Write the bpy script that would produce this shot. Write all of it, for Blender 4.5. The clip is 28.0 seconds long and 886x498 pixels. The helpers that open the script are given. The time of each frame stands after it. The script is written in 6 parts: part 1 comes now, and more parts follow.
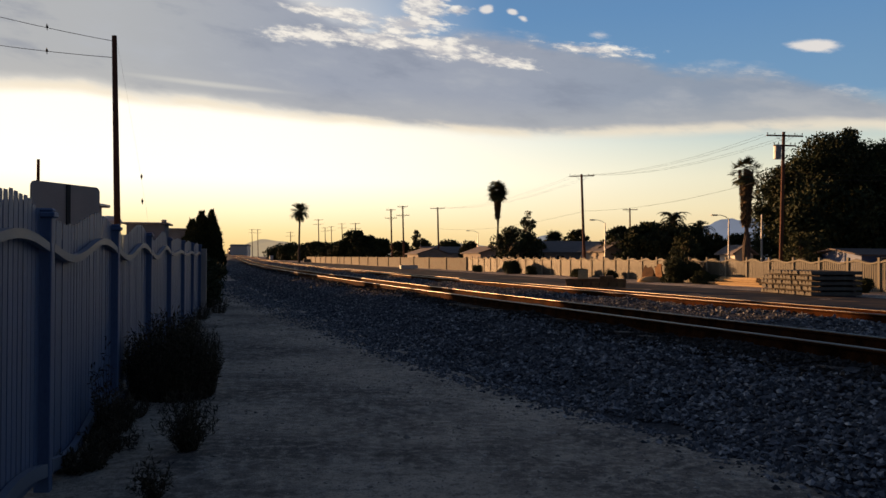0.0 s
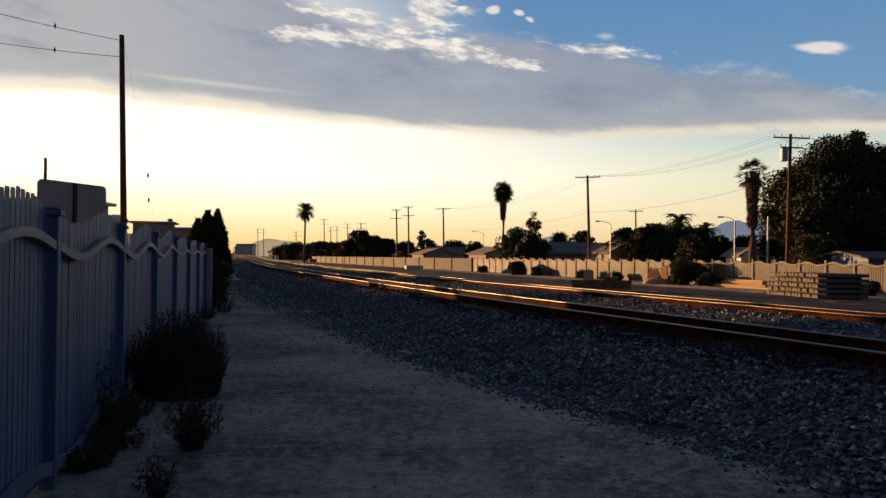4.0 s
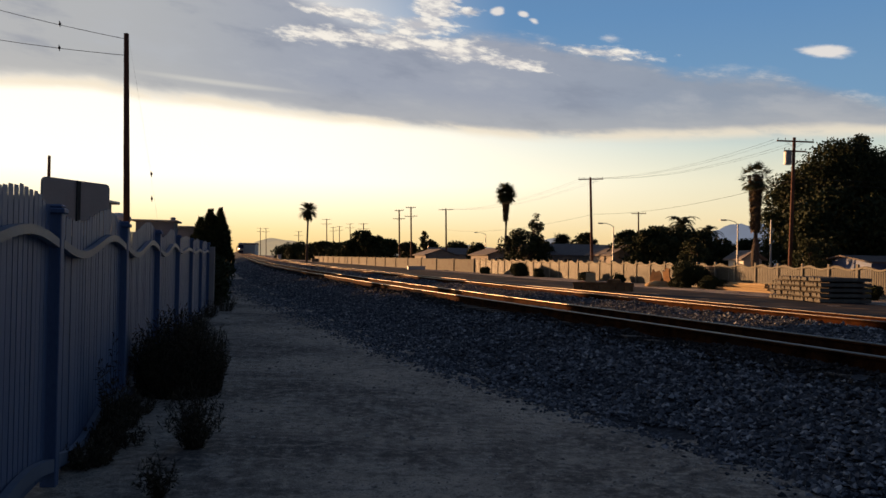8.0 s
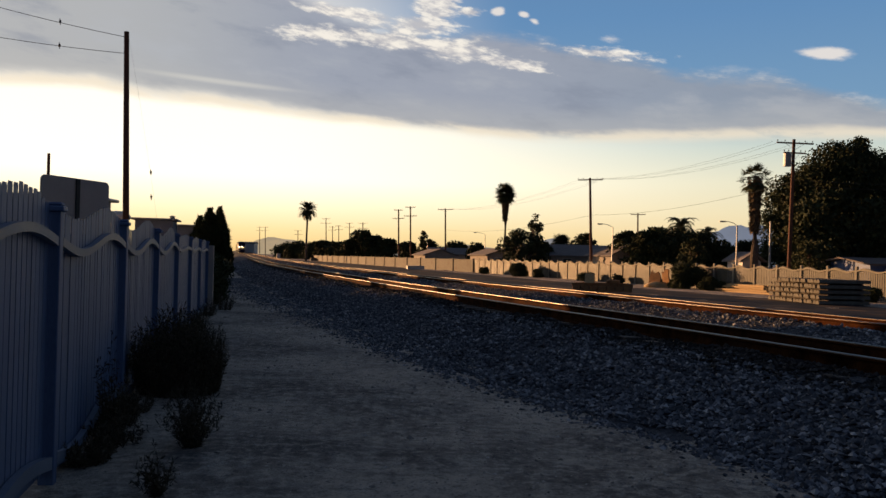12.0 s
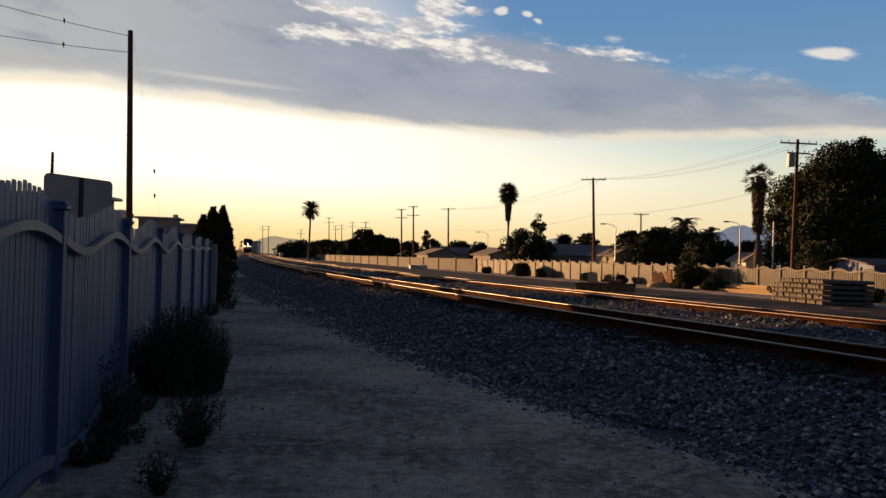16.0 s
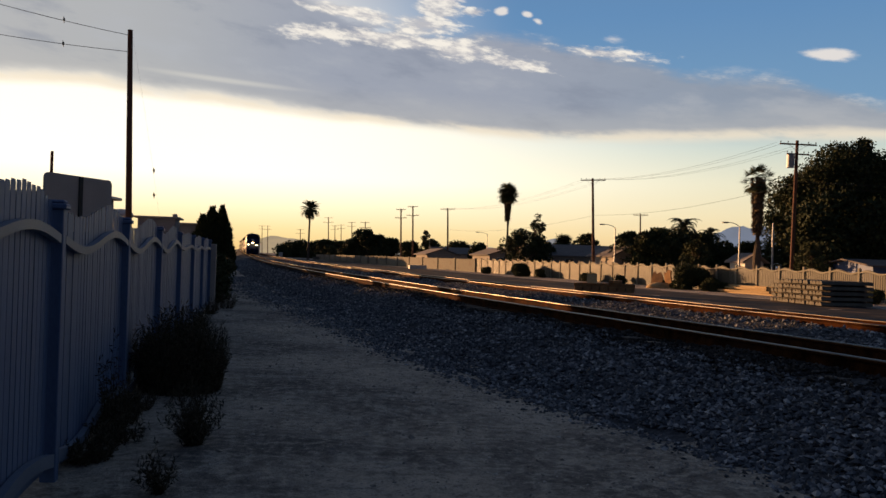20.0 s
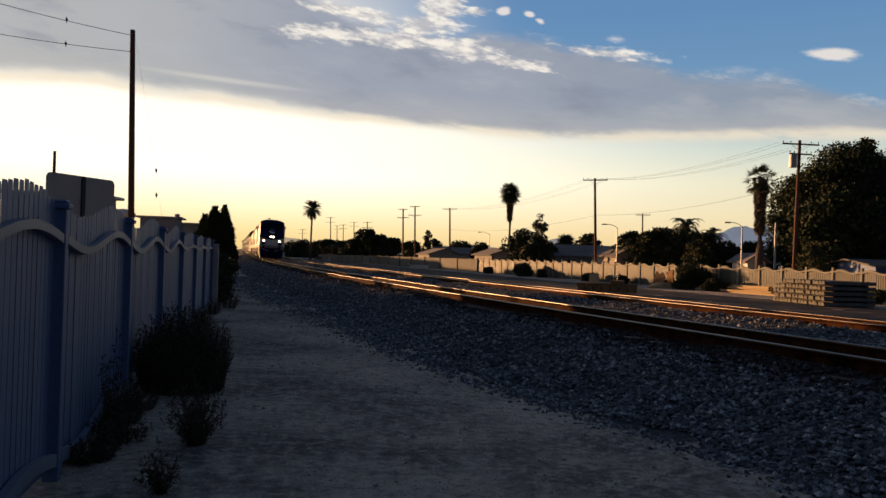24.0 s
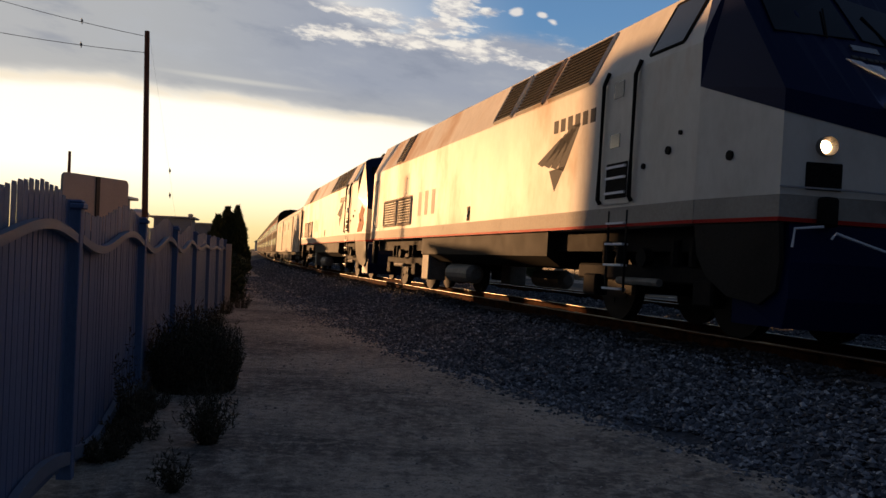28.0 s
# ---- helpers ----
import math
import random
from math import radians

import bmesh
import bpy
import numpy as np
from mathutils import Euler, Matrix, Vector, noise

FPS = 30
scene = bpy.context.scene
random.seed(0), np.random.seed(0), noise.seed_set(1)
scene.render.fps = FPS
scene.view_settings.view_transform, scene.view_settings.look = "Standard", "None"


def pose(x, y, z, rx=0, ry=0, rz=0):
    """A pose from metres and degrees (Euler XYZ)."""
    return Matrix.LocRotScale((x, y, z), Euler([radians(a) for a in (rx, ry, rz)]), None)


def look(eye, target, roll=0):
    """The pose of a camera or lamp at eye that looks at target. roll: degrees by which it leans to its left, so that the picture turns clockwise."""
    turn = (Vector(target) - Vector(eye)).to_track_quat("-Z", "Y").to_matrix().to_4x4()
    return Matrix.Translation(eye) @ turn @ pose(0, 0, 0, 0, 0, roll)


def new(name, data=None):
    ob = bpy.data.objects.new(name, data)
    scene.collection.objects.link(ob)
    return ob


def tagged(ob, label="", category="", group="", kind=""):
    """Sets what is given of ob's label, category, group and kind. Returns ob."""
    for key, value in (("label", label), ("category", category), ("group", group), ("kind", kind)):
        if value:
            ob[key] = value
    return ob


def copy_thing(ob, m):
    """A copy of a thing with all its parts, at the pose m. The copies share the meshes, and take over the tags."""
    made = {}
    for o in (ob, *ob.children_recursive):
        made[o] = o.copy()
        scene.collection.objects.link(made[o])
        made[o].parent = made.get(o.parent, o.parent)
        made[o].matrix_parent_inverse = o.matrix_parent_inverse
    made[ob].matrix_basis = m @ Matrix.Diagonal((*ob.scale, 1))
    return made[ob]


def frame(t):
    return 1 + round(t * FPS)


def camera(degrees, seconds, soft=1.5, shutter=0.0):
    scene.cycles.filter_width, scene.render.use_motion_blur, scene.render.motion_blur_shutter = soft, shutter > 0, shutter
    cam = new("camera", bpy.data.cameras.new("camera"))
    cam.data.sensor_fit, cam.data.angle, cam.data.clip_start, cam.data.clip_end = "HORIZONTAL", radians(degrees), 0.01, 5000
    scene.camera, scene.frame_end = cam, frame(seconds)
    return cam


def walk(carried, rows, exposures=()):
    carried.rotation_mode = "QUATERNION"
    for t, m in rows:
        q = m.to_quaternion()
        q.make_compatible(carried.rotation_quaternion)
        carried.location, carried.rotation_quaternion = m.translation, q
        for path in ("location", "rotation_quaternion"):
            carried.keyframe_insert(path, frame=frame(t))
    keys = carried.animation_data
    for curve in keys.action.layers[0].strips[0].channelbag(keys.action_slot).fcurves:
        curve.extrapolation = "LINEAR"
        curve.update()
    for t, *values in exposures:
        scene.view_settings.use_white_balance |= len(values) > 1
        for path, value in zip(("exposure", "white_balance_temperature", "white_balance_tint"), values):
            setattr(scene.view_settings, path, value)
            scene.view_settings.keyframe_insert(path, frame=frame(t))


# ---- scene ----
# ---- camera: it stands still and turns a little in the holder's grip ----
EYE = (0.0, 0.0, 1.55)
TURNS = [  # seconds, degrees to the left of +y, degrees up, degrees of lean
    (0, -0.744, 0.583, 0.270), (0.5, -0.739, 0.588, 0.267), (1, -0.740, 0.583, 0.277), (1.5, -0.730, 0.583, 0.278),
    (2, -0.702, 0.582, 0.312), (2.5, -0.520, 0.575, 0.343), (3, -0.509, 0.576, 0.439), (3.5, -0.413, 0.601, 0.481),
    (5.5, -0.317, 0.632, 0.957), (6, -0.313, 0.658, 0.997), (6.5, -0.399, 0.685, 1.086), (7, -0.366, 0.690, 1.080),
    (7.5, -0.285, 0.678, 1.073), (8, -0.183, 0.671, 1.065), (8.5, -0.183, 0.661, 1.075), (9, -0.209, 0.635, 1.121),
    (9.5, -0.234, 0.645, 1.150), (10, -0.234, 0.645, 1.150), (10.5, -0.130, 0.653, 1.235), (11, -0.097, 0.651, 1.323),
    (11.5, -0.128, 0.657, 1.336), (12, -0.238, 0.664, 1.368), (12.5, -0.106, 0.640, 1.345), (14.5, -0.058, 0.622, 1.498),
    (15, 0.000, 0.620, 1.500), (15.5, 0.000, 0.620, 1.500), (16, -0.031, 0.621, 1.517), (16.5, 0.053, 0.618, 1.511),
    (17, -0.005, 0.620, 1.499), (17.5, -0.014, 0.620, 1.505), (18, -0.115, 0.624, 1.497), (18.5, -0.125, 0.629, 1.531),
    (19, -0.125, 0.649, 1.583), (19.5, -0.122, 0.638, 1.626), (20, -0.076, 0.630, 1.657), (20.5, -0.033, 0.639, 1.657),
    (21, 0.031, 0.648, 1.653), (21.5, 0.045, 0.653, 1.639), (23.5, 0.060, 0.632, 1.646), (24, 0.078, 0.620, 1.668),
    (24.5, 0.105, 0.633, 1.760), (25, 0.706, 0.646, 1.851), (25.5, 1.291, 0.700, 1.825), (26, 1.348, 0.698, 1.827),
    (26.5, 1.191, 0.662, 1.779), (27, 1.101, 0.652, 1.732), (27.5, 0.957, 0.652, 1.769), (28, 0.941, 0.658, 1.888),
]


def aim(yaw, pitch):
    a, b = radians(yaw), radians(pitch)
    return (EYE[0] - math.sin(a) * math.cos(b), EYE[1] + math.cos(a) * math.cos(b), EYE[2] + math.sin(b))


cam = camera(58.85, 28.0)
walk(cam, [(t, look(EYE, aim(yaw, pitch), roll)) for t, yaw, pitch, roll in TURNS],
     exposures=[(0.0, 0.6), (28.0, 0.6)])

# ---- world, sun ----
SUN_LEFT, SUN_UP = 47.0, 5.6      # degrees to the left of +y, degrees above the horizon
sun_data = bpy.data.lights.new("sun", "SUN")
sun_data.energy, sun_data.angle, sun_data.color = 5.0, radians(0.6), (1.0, 0.52, 0.22)
sun = new("sun", sun_data)
to_sun = Vector((-math.sin(radians(SUN_LEFT)) * math.cos(radians(SUN_UP)),
                 math.cos(radians(SUN_LEFT)) * math.cos(radians(SUN_UP)), math.sin(radians(SUN_UP))))
sun.matrix_world = to_sun.to_track_quat("Z", "Y").to_matrix().to_4x4()


class Net:
    """Short hand for shader nodes."""

    def __init__(self, tree):
        self.tree = tree
        tree.nodes.clear()

    def add(self, kind, **settings):
        node = self.tree.nodes.new("ShaderNode" + kind)
        for key, value in settings.items():
            setattr(node, key, value)
        return node

    def feed(self, socket, value):
        if isinstance(value, bpy.types.NodeSocket):
            self.tree.links.new(value, socket)
        else:
            socket.default_value = value

    def calc(self, op, a, b=0.0, c=0.0, clamp=False):
        node = self.add("Math", operation=op, use_clamp=clamp)
        for i, value in enumerate((a, b, c)):
            self.feed(node.inputs[i], value)
        return node.outputs[0]

    def step(self, value, low, high, to_low=0.0, to_high=1.0):
        node = self.add("MapRange", interpolation_type="SMOOTHSTEP")
        for i, v in enumerate((value, low, high, to_low, to_high)):
            self.feed(node.inputs[i], v)
        return node.outputs[0]

    def mix(self, fac, a, b, blend="MIX"):
        node = self.add("Mix", data_type="RGBA", blend_type=blend)
        self.feed(node.inputs[0], fac)
        self.feed(node.inputs[6], a if isinstance(a, bpy.types.NodeSocket) else (*a, 1.0))
        self.feed(node.inputs[7], b if isinstance(b, bpy.types.NodeSocket) else (*b, 1.0))
        return node.outputs[2]

    def noise(self, where, scale, detail=4.0, rough=0.55, out=0):
        node = self.add("TexNoise")
        self.feed(node.inputs["Vector"], where)
        for key, v in (("Scale", scale), ("Detail", detail), ("Roughness", rough)):
            node.inputs[key].default_value = v
        return node.outputs[out]

    def ramp(self, fac, stops):
        node = self.add("ValToRGB")
        band = node.color_ramp
        while len(band.elements) < len(stops):
            band.elements.new(0.5)
        for el, (where, colour) in zip(band.elements, stops):
            el.position, el.color = where, (*colour, 1.0)
        self.feed(node.inputs[0], fac)
        return node.outputs[0]


def make_world():
    world = bpy.data.worlds.new("evening_sky")
    scene.world = world
    world.use_nodes = True
    n = Net(world.node_tree)
    where = n.add("TexCoord").outputs["Generated"]
    split = n.add("SeparateXYZ")
    n.feed(split.inputs[0], where)
    x, y, z = split.outputs
    az = n.calc("ARCTAN2", x, y)                  # 0 ahead, positive to the east
    el = n.calc("ARCSINE", z)
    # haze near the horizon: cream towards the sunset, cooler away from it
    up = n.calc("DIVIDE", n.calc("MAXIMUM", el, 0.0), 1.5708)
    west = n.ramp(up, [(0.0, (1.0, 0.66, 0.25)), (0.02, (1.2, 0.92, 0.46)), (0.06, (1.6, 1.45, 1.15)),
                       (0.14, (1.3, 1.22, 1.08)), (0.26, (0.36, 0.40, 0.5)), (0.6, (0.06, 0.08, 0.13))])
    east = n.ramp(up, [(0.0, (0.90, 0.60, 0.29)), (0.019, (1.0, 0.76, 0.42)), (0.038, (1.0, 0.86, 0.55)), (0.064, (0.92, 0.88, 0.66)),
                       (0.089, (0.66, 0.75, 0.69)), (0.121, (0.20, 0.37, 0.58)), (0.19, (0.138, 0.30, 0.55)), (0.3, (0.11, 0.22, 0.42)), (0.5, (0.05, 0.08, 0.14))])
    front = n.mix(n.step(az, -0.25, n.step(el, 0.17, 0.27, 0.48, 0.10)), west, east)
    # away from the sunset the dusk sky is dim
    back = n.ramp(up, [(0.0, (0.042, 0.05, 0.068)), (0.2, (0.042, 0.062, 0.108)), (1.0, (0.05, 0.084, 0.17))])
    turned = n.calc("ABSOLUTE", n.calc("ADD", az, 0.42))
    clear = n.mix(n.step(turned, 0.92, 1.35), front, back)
    # three grains of cloud, drawn out along the horizon
    flow = n.add("CombineXYZ")
    for i, v in enumerate((n.calc("MULTIPLY", az, 2.2), n.calc("MULTIPLY", n.calc("MULTIPLY_ADD", az, 0.12, el), 7.0), n.calc("MULTIPLY", az, 0.3))):
        n.feed(flow.inputs[i], v)
    soft = n.noise(flow.outputs[0], 1.8, 4.0, 0.5)
    fine = n.noise(flow.outputs[0], 5.0, 7.0, 0.6)
    puffs = n.noise(flow.outputs[0], 17.0, 6.0, 0.62)
    soft, fine, puffs = (n.calc("SUBTRACT", v, 0.5) for v in (soft, fine, puffs))

    def edge(points):
        """A height over the horizon that follows (azimuth, elevation) points."""
        return n.calc("MULTIPLY", n.ramp(n.calc("ADD", n.calc("MULTIPLY", az, 0.8), 0.5), [(a * 0.8 + 0.5, (e * 2, e * 2, e * 2)) for a, e in points]), 0.5)

    low = edge([(-0.567, 0.180), (-0.419, 0.191), (-0.373, 0.185), (-0.256, 0.180), (-0.131, 0.170), (0.001, 0.163), (0.085, 0.156),
                (0.279, 0.151), (0.401, 0.153), (0.516, 0.145), (0.60, 0.135)])
    high = edge([(-0.254, 0.40), (-0.205, 0.328), (-0.134, 0.296), (-0.062, 0.284), (-0.001, 0.272), (0.046, 0.282), (0.104, 0.276),
                 (0.182, 0.261), (0.251, 0.246), (0.291, 0.231), (0.40, 0.220), (0.448, 0.205), (0.516, 0.182), (0.60, 0.150)])
    low = n.calc("ADD", low, n.calc("ADD", n.calc("MULTIPLY", fine, 0.014), n.calc("MULTIPLY", soft, 0.012)))
    high = n.calc("ADD", high, n.calc("ADD", n.calc("MULTIPLY", fine, 0.026), n.calc("MULTIPLY", puffs, 0.014)))
    over_low, under_high = n.calc("SUBTRACT", el, low), n.calc("SUBTRACT", high, el)

    def blob(a0, e0, ra, re, slope, strength):
        """A ragged cloud: 1 at its middle, 0 at its rim."""
        da = n.calc("SUBTRACT", az, a0)
        de = n.calc("SUBTRACT", n.calc("SUBTRACT", el, e0), n.calc("MULTIPLY", da, slope))
        x2, y2 = n.calc("POWER", n.calc("ABSOLUTE", n.calc("DIVIDE", da, ra)), 2.0), n.calc("POWER", n.calc("ABSOLUTE", n.calc("DIVIDE", de, re)), 2.0)
        return n.calc("MULTIPLY", n.calc("SUBTRACT", 1.0, n.calc("SQRT", n.calc("ADD", x2, y2))), strength)

    def together(blobs):
        total = blob(*blobs[0])
        for b in blobs[1:]:
            total = n.calc("MAXIMUM", total, blob(*b))
        return total

    # sunlit tops and wisps along the upper edge, and loose puffs in the blue
    bright = together([(-0.12, 0.298, 0.075, 0.009, -0.10, 1.0), (-0.012, 0.312, 0.034, 0.028, 0.03, 1.1), (-0.03, 0.288, 0.05, 0.016, 0.02, 1.0),
                       (-0.075, 0.269, 0.085, 0.011, -0.09, 1.0), (-0.162, 0.272, 0.05, 0.010, -0.02, 0.7), (0.01, 0.260, 0.055, 0.015, -0.08, 1.0),
                       (0.076, 0.246, 0.062, 0.009, -0.15, 0.9), (0.031, 0.305, 0.020, 0.006, 0.0, 0.9), (0.196, 0.256, 0.07, 0.008, -0.13, 0.7)])
    loose = together([(0.067, 0.306, 0.012, 0.007, 0.0, 1.0), (0.10, 0.303, 0.010, 0.005, -0.25, 0.9), (0.114, 0.294, 0.009, 0.005, -0.28, 0.8),
                      (0.454, 0.241, 0.037, 0.010, -0.12, 1.0), (0.209, 0.272, 0.02, 0.007, -0.06, 0.5)])
    gaps = together([(-0.085, 0.306, 0.058, 0.011, -0.02, 1.0), (-0.083, 0.279, 0.022, 0.006, 0.0, 0.9)])
    ragged = n.calc("ADD", n.calc("MULTIPLY", puffs, 1.9), n.calc("MULTIPLY", fine, 1.3))
    bright = n.step(n.calc("ADD", bright, ragged), -0.12, 0.60)
    loose = n.step(n.calc("ADD", loose, n.calc("MULTIPLY", ragged, 0.45)), 0.08, 0.6)
    gaps = n.step(n.calc("ADD", gaps, n.calc("MULTIPLY", ragged, 0.5)), 0.1, 0.6)
    # the bank: pale to the west, slate to the east, lit along its under side
    bank = n.calc("MULTIPLY", n.step(over_low, n.step(az, -0.3, 0.0, -0.010, -0.003), n.step(az, -0.3, 0.0, 0.020, 0.010)), n.step(under_high, -0.008, 0.014))
    body = n.mix(n.step(az, -0.42, -0.12), (0.49, 0.50, 0.52), (0.375, 0.405, 0.49))
    body = n.mix(n.step(az, 0.0, 0.4), body, (0.305, 0.36, 0.455))
    body = n.mix(n.step(n.calc("ADD", fine, soft), 0.0, 0.32, 0.0, 0.55), body, (0.50, 0.52, 0.57))
    body = n.mix(n.step(n.calc("ADD", fine, soft), -0.02, -0.3, 0.0, 0.5), body, (0.235, 0.27, 0.36))
    body = n.mix(n.step(over_low, 0.05, 0.005, 0.0, 0.55), body, (0.55, 0.54, 0.53))
    rim = n.calc("MULTIPLY", n.step(n.calc("ABSOLUTE", n.calc("SUBTRACT", over_low, 0.002)), 0.011, 0.0), n.step(fine, -0.16, 0.06, 0.25, 1.0))
    streak = n.calc("MULTIPLY", n.step(blob(-0.277, 0.207, 0.13, 0.005, -0.05, 1.0), 0.0, 0.9), 0.35)
    body = n.mix(streak, body, (0.95, 0.90, 0.78))
    body = n.mix(n.calc("MULTIPLY", n.step(under_high, 0.016, 0.0), n.step(n.calc("ADD", puffs, fine), -0.05, 0.25, 0.0, 0.75)), body, (0.85, 0.80, 0.74))
    bank = n.calc("MULTIPLY", n.calc("MULTIPLY", bank, n.calc("SUBTRACT", 1.0, gaps)), n.step(n.calc("ABSOLUTE", az), 2.2, 1.4))
    shown = n.mix(bank, clear, body)
    shown = n.mix(n.calc("MULTIPLY", rim, n.step(n.calc("ABSOLUTE", az), 1.6, 1.0, 0.0, 0.75)), shown, (1.02, 0.88, 0.68))
    white = n.mix(n.step(n.calc("ADD", puffs, n.calc("MULTIPLY", fine, 0.5)), -0.12, 0.14), (0.60, 0.58, 0.60), (1.12, 1.04, 0.92))
    shown = n.mix(n.calc("MULTIPLY", bright, 0.9), shown, white)
    shown = n.mix(n.calc("MULTIPLY", loose, 0.9), shown, (0.95, 0.88, 0.82))
    # below the horizon
    shown = n.mix(n.step(el, -0.002, -0.03), shown, (0.06, 0.055, 0.05))
    # colours painted above give nearly all the sky light; this adds a trace
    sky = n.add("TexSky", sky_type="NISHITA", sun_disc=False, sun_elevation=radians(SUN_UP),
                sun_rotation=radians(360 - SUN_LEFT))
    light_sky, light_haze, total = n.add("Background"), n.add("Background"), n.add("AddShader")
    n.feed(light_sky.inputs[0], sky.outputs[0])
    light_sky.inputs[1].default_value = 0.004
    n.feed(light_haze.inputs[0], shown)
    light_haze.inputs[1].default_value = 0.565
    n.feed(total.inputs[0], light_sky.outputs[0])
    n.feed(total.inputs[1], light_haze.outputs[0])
    n.feed(n.add("OutputWorld").inputs[0], total.outputs[0])


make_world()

# ---- materials ----


def surface(name, one, two, rough=0.8, metal=0.0, scale=3.0, fine=40.0, bump=0.2, deep=0.01, spec=0.4, per_object=0.0,
            stretch=(1, 1, 1), stain_or_glow=None, stain_or_glow_at=(0.55, 0.7), stain_or_glow_scale=0.7):
    """Two tones broken up at a coarse and a fine scale, with relief, and blotches: stains or painted glow."""
    m = bpy.data.materials.new(name)
    m.use_nodes = True
    n = Net(m.node_tree)
    mapping = n.add("Mapping")
    mapping.inputs["Scale"].default_value = stretch
    n.feed(mapping.inputs[0], n.add("TexCoord").outputs["Object"])
    where = mapping.outputs[0]
    coarse, grain = n.noise(where, scale, 5.0), n.noise(where, fine, 4.0, 0.65)
    both = n.calc("MULTIPLY_ADD", grain, 0.45, n.calc("MULTIPLY", coarse, 0.55))
    colour = n.mix(n.step(both, 0.34, 0.66), one, two)
    if stain_or_glow:
        colour = n.mix(n.step(n.noise(where, stain_or_glow_scale, 6.0, 0.6), *stain_or_glow_at), colour, stain_or_glow)
    if per_object:
        shade = n.calc("MULTIPLY_ADD", n.add("ObjectInfo").outputs["Random"], 2 * per_object, 1 - per_object)
        tone = n.add("HueSaturation")
        n.feed(tone.inputs["Value"], shade)
        n.feed(tone.inputs["Color"], colour)
        colour = tone.outputs[0]
    shader = n.add("BsdfPrincipled")
    n.feed(shader.inputs["Base Color"], colour)
    shader.inputs["Metallic"].default_value = metal
    shader.inputs["Specular IOR Level"].default_value = spec
    n.feed(shader.inputs["Roughness"], n.calc("MULTIPLY_ADD", n.calc("SUBTRACT", coarse, 0.5), 0.25, rough, clamp=True))
    if bump:
        relief = n.add("Bump")
        relief.inputs["Strength"].default_value = bump
        relief.inputs["Distance"].default_value = deep
        n.feed(relief.inputs["Height"], both)
        n.feed(shader.inputs["Normal"], relief.outputs[0])
    n.feed(n.add("OutputMaterial").inputs[0], shader.outputs[0])
    return m


def glow(name, colour, strength):
    m = bpy.data.materials.new(name)
    m.use_nodes = True
    n = Net(m.node_tree)
    shader = n.add("Emission")
    shader.inputs[0].default_value, shader.inputs[1].default_value = (*colour, 1.0), strength
    n.feed(n.add("OutputMaterial").inputs[0], shader.outputs[0])
    return m


def dirt_material():
    m = bpy.data.materials.new("trodden_dirt")
    m.use_nodes = True
    n = Net(m.node_tree)
    where = n.add("TexCoord").outputs["Object"]
    wide, mid, fine = n.noise(where, 0.35, 5.0, 0.6), n.noise(where, 2.3, 6.0, 0.65), n.noise(where, 38.0, 4.0, 0.7)
    flecks = n.add("TexVoronoi")
    n.feed(flecks.inputs["Vector"], where)
    flecks.inputs["Scale"].default_value = 16.0
    colour = n.mix(n.step(wide, 0.38, 0.62), (0.22, 0.195, 0.172), (0.58, 0.495, 0.40))
    colour = n.mix(n.calc("MULTIPLY", n.step(mid, 0.47, 0.70), 0.7), colour, (0.66, 0.58, 0.48))
    colour = n.mix(n.calc("MULTIPLY", n.step(fine, 0.52, 0.64), 0.5), colour, (0.12, 0.112, 0.108))
    crumb = n.noise(where, 9.0, 5.0, 0.7)
    colour = n.mix(n.calc("MULTIPLY", n.step(crumb, 0.48, 0.64), 0.6), colour, (0.70, 0.595, 0.475))
    colour = n.mix(n.calc("MULTIPLY", n.step(crumb, 0.47, 0.35), 0.55), colour, (0.13, 0.115, 0.10))
    colour = n.mix(n.calc("MULTIPLY", n.step(flecks.outputs["Distance"], 0.22, 0.1), n.step(mid, 0.5, 0.6)), colour, (0.26, 0.25, 0.25))
    shader = n.add("BsdfPrincipled")
    n.feed(shader.inputs["Base Color"], colour)
    shader.inputs["Roughness"].default_value = 1.0
    shader.inputs["Specular IOR Level"].default_value = 0.0
    relief = n.add("Bump")
    relief.inputs["Strength"].default_value, relief.inputs["Distance"].default_value = 0.9, 0.05
    n.feed(relief.inputs["Height"], n.calc("ADD", n.calc("ADD", mid, crumb), n.calc("MULTIPLY", fine, 0.7)))
    n.feed(shader.inputs["Normal"], relief.outputs[0])
    n.feed(n.add("OutputMaterial").inputs[0], shader.outputs[0])
    return m


def island_material(name, stops, rough=0.85):
    """Stones or leaves of one mesh, each in a tone of its own."""
    m = bpy.data.materials.new(name)
    m.use_nodes = True
    n = Net(m.node_tree)
    colour = n.ramp(n.add("NewGeometry").outputs["Random Per Island"], stops)
    shader = n.add("BsdfPrincipled")
    n.feed(shader.inputs["Base Color"], colour)
    shader.inputs["Roughness"].default_value = rough
    shader.inputs["Specular IOR Level"].default_value = 0.25
    n.feed(n.add("OutputMaterial").inputs[0], shader.outputs[0])
    return m


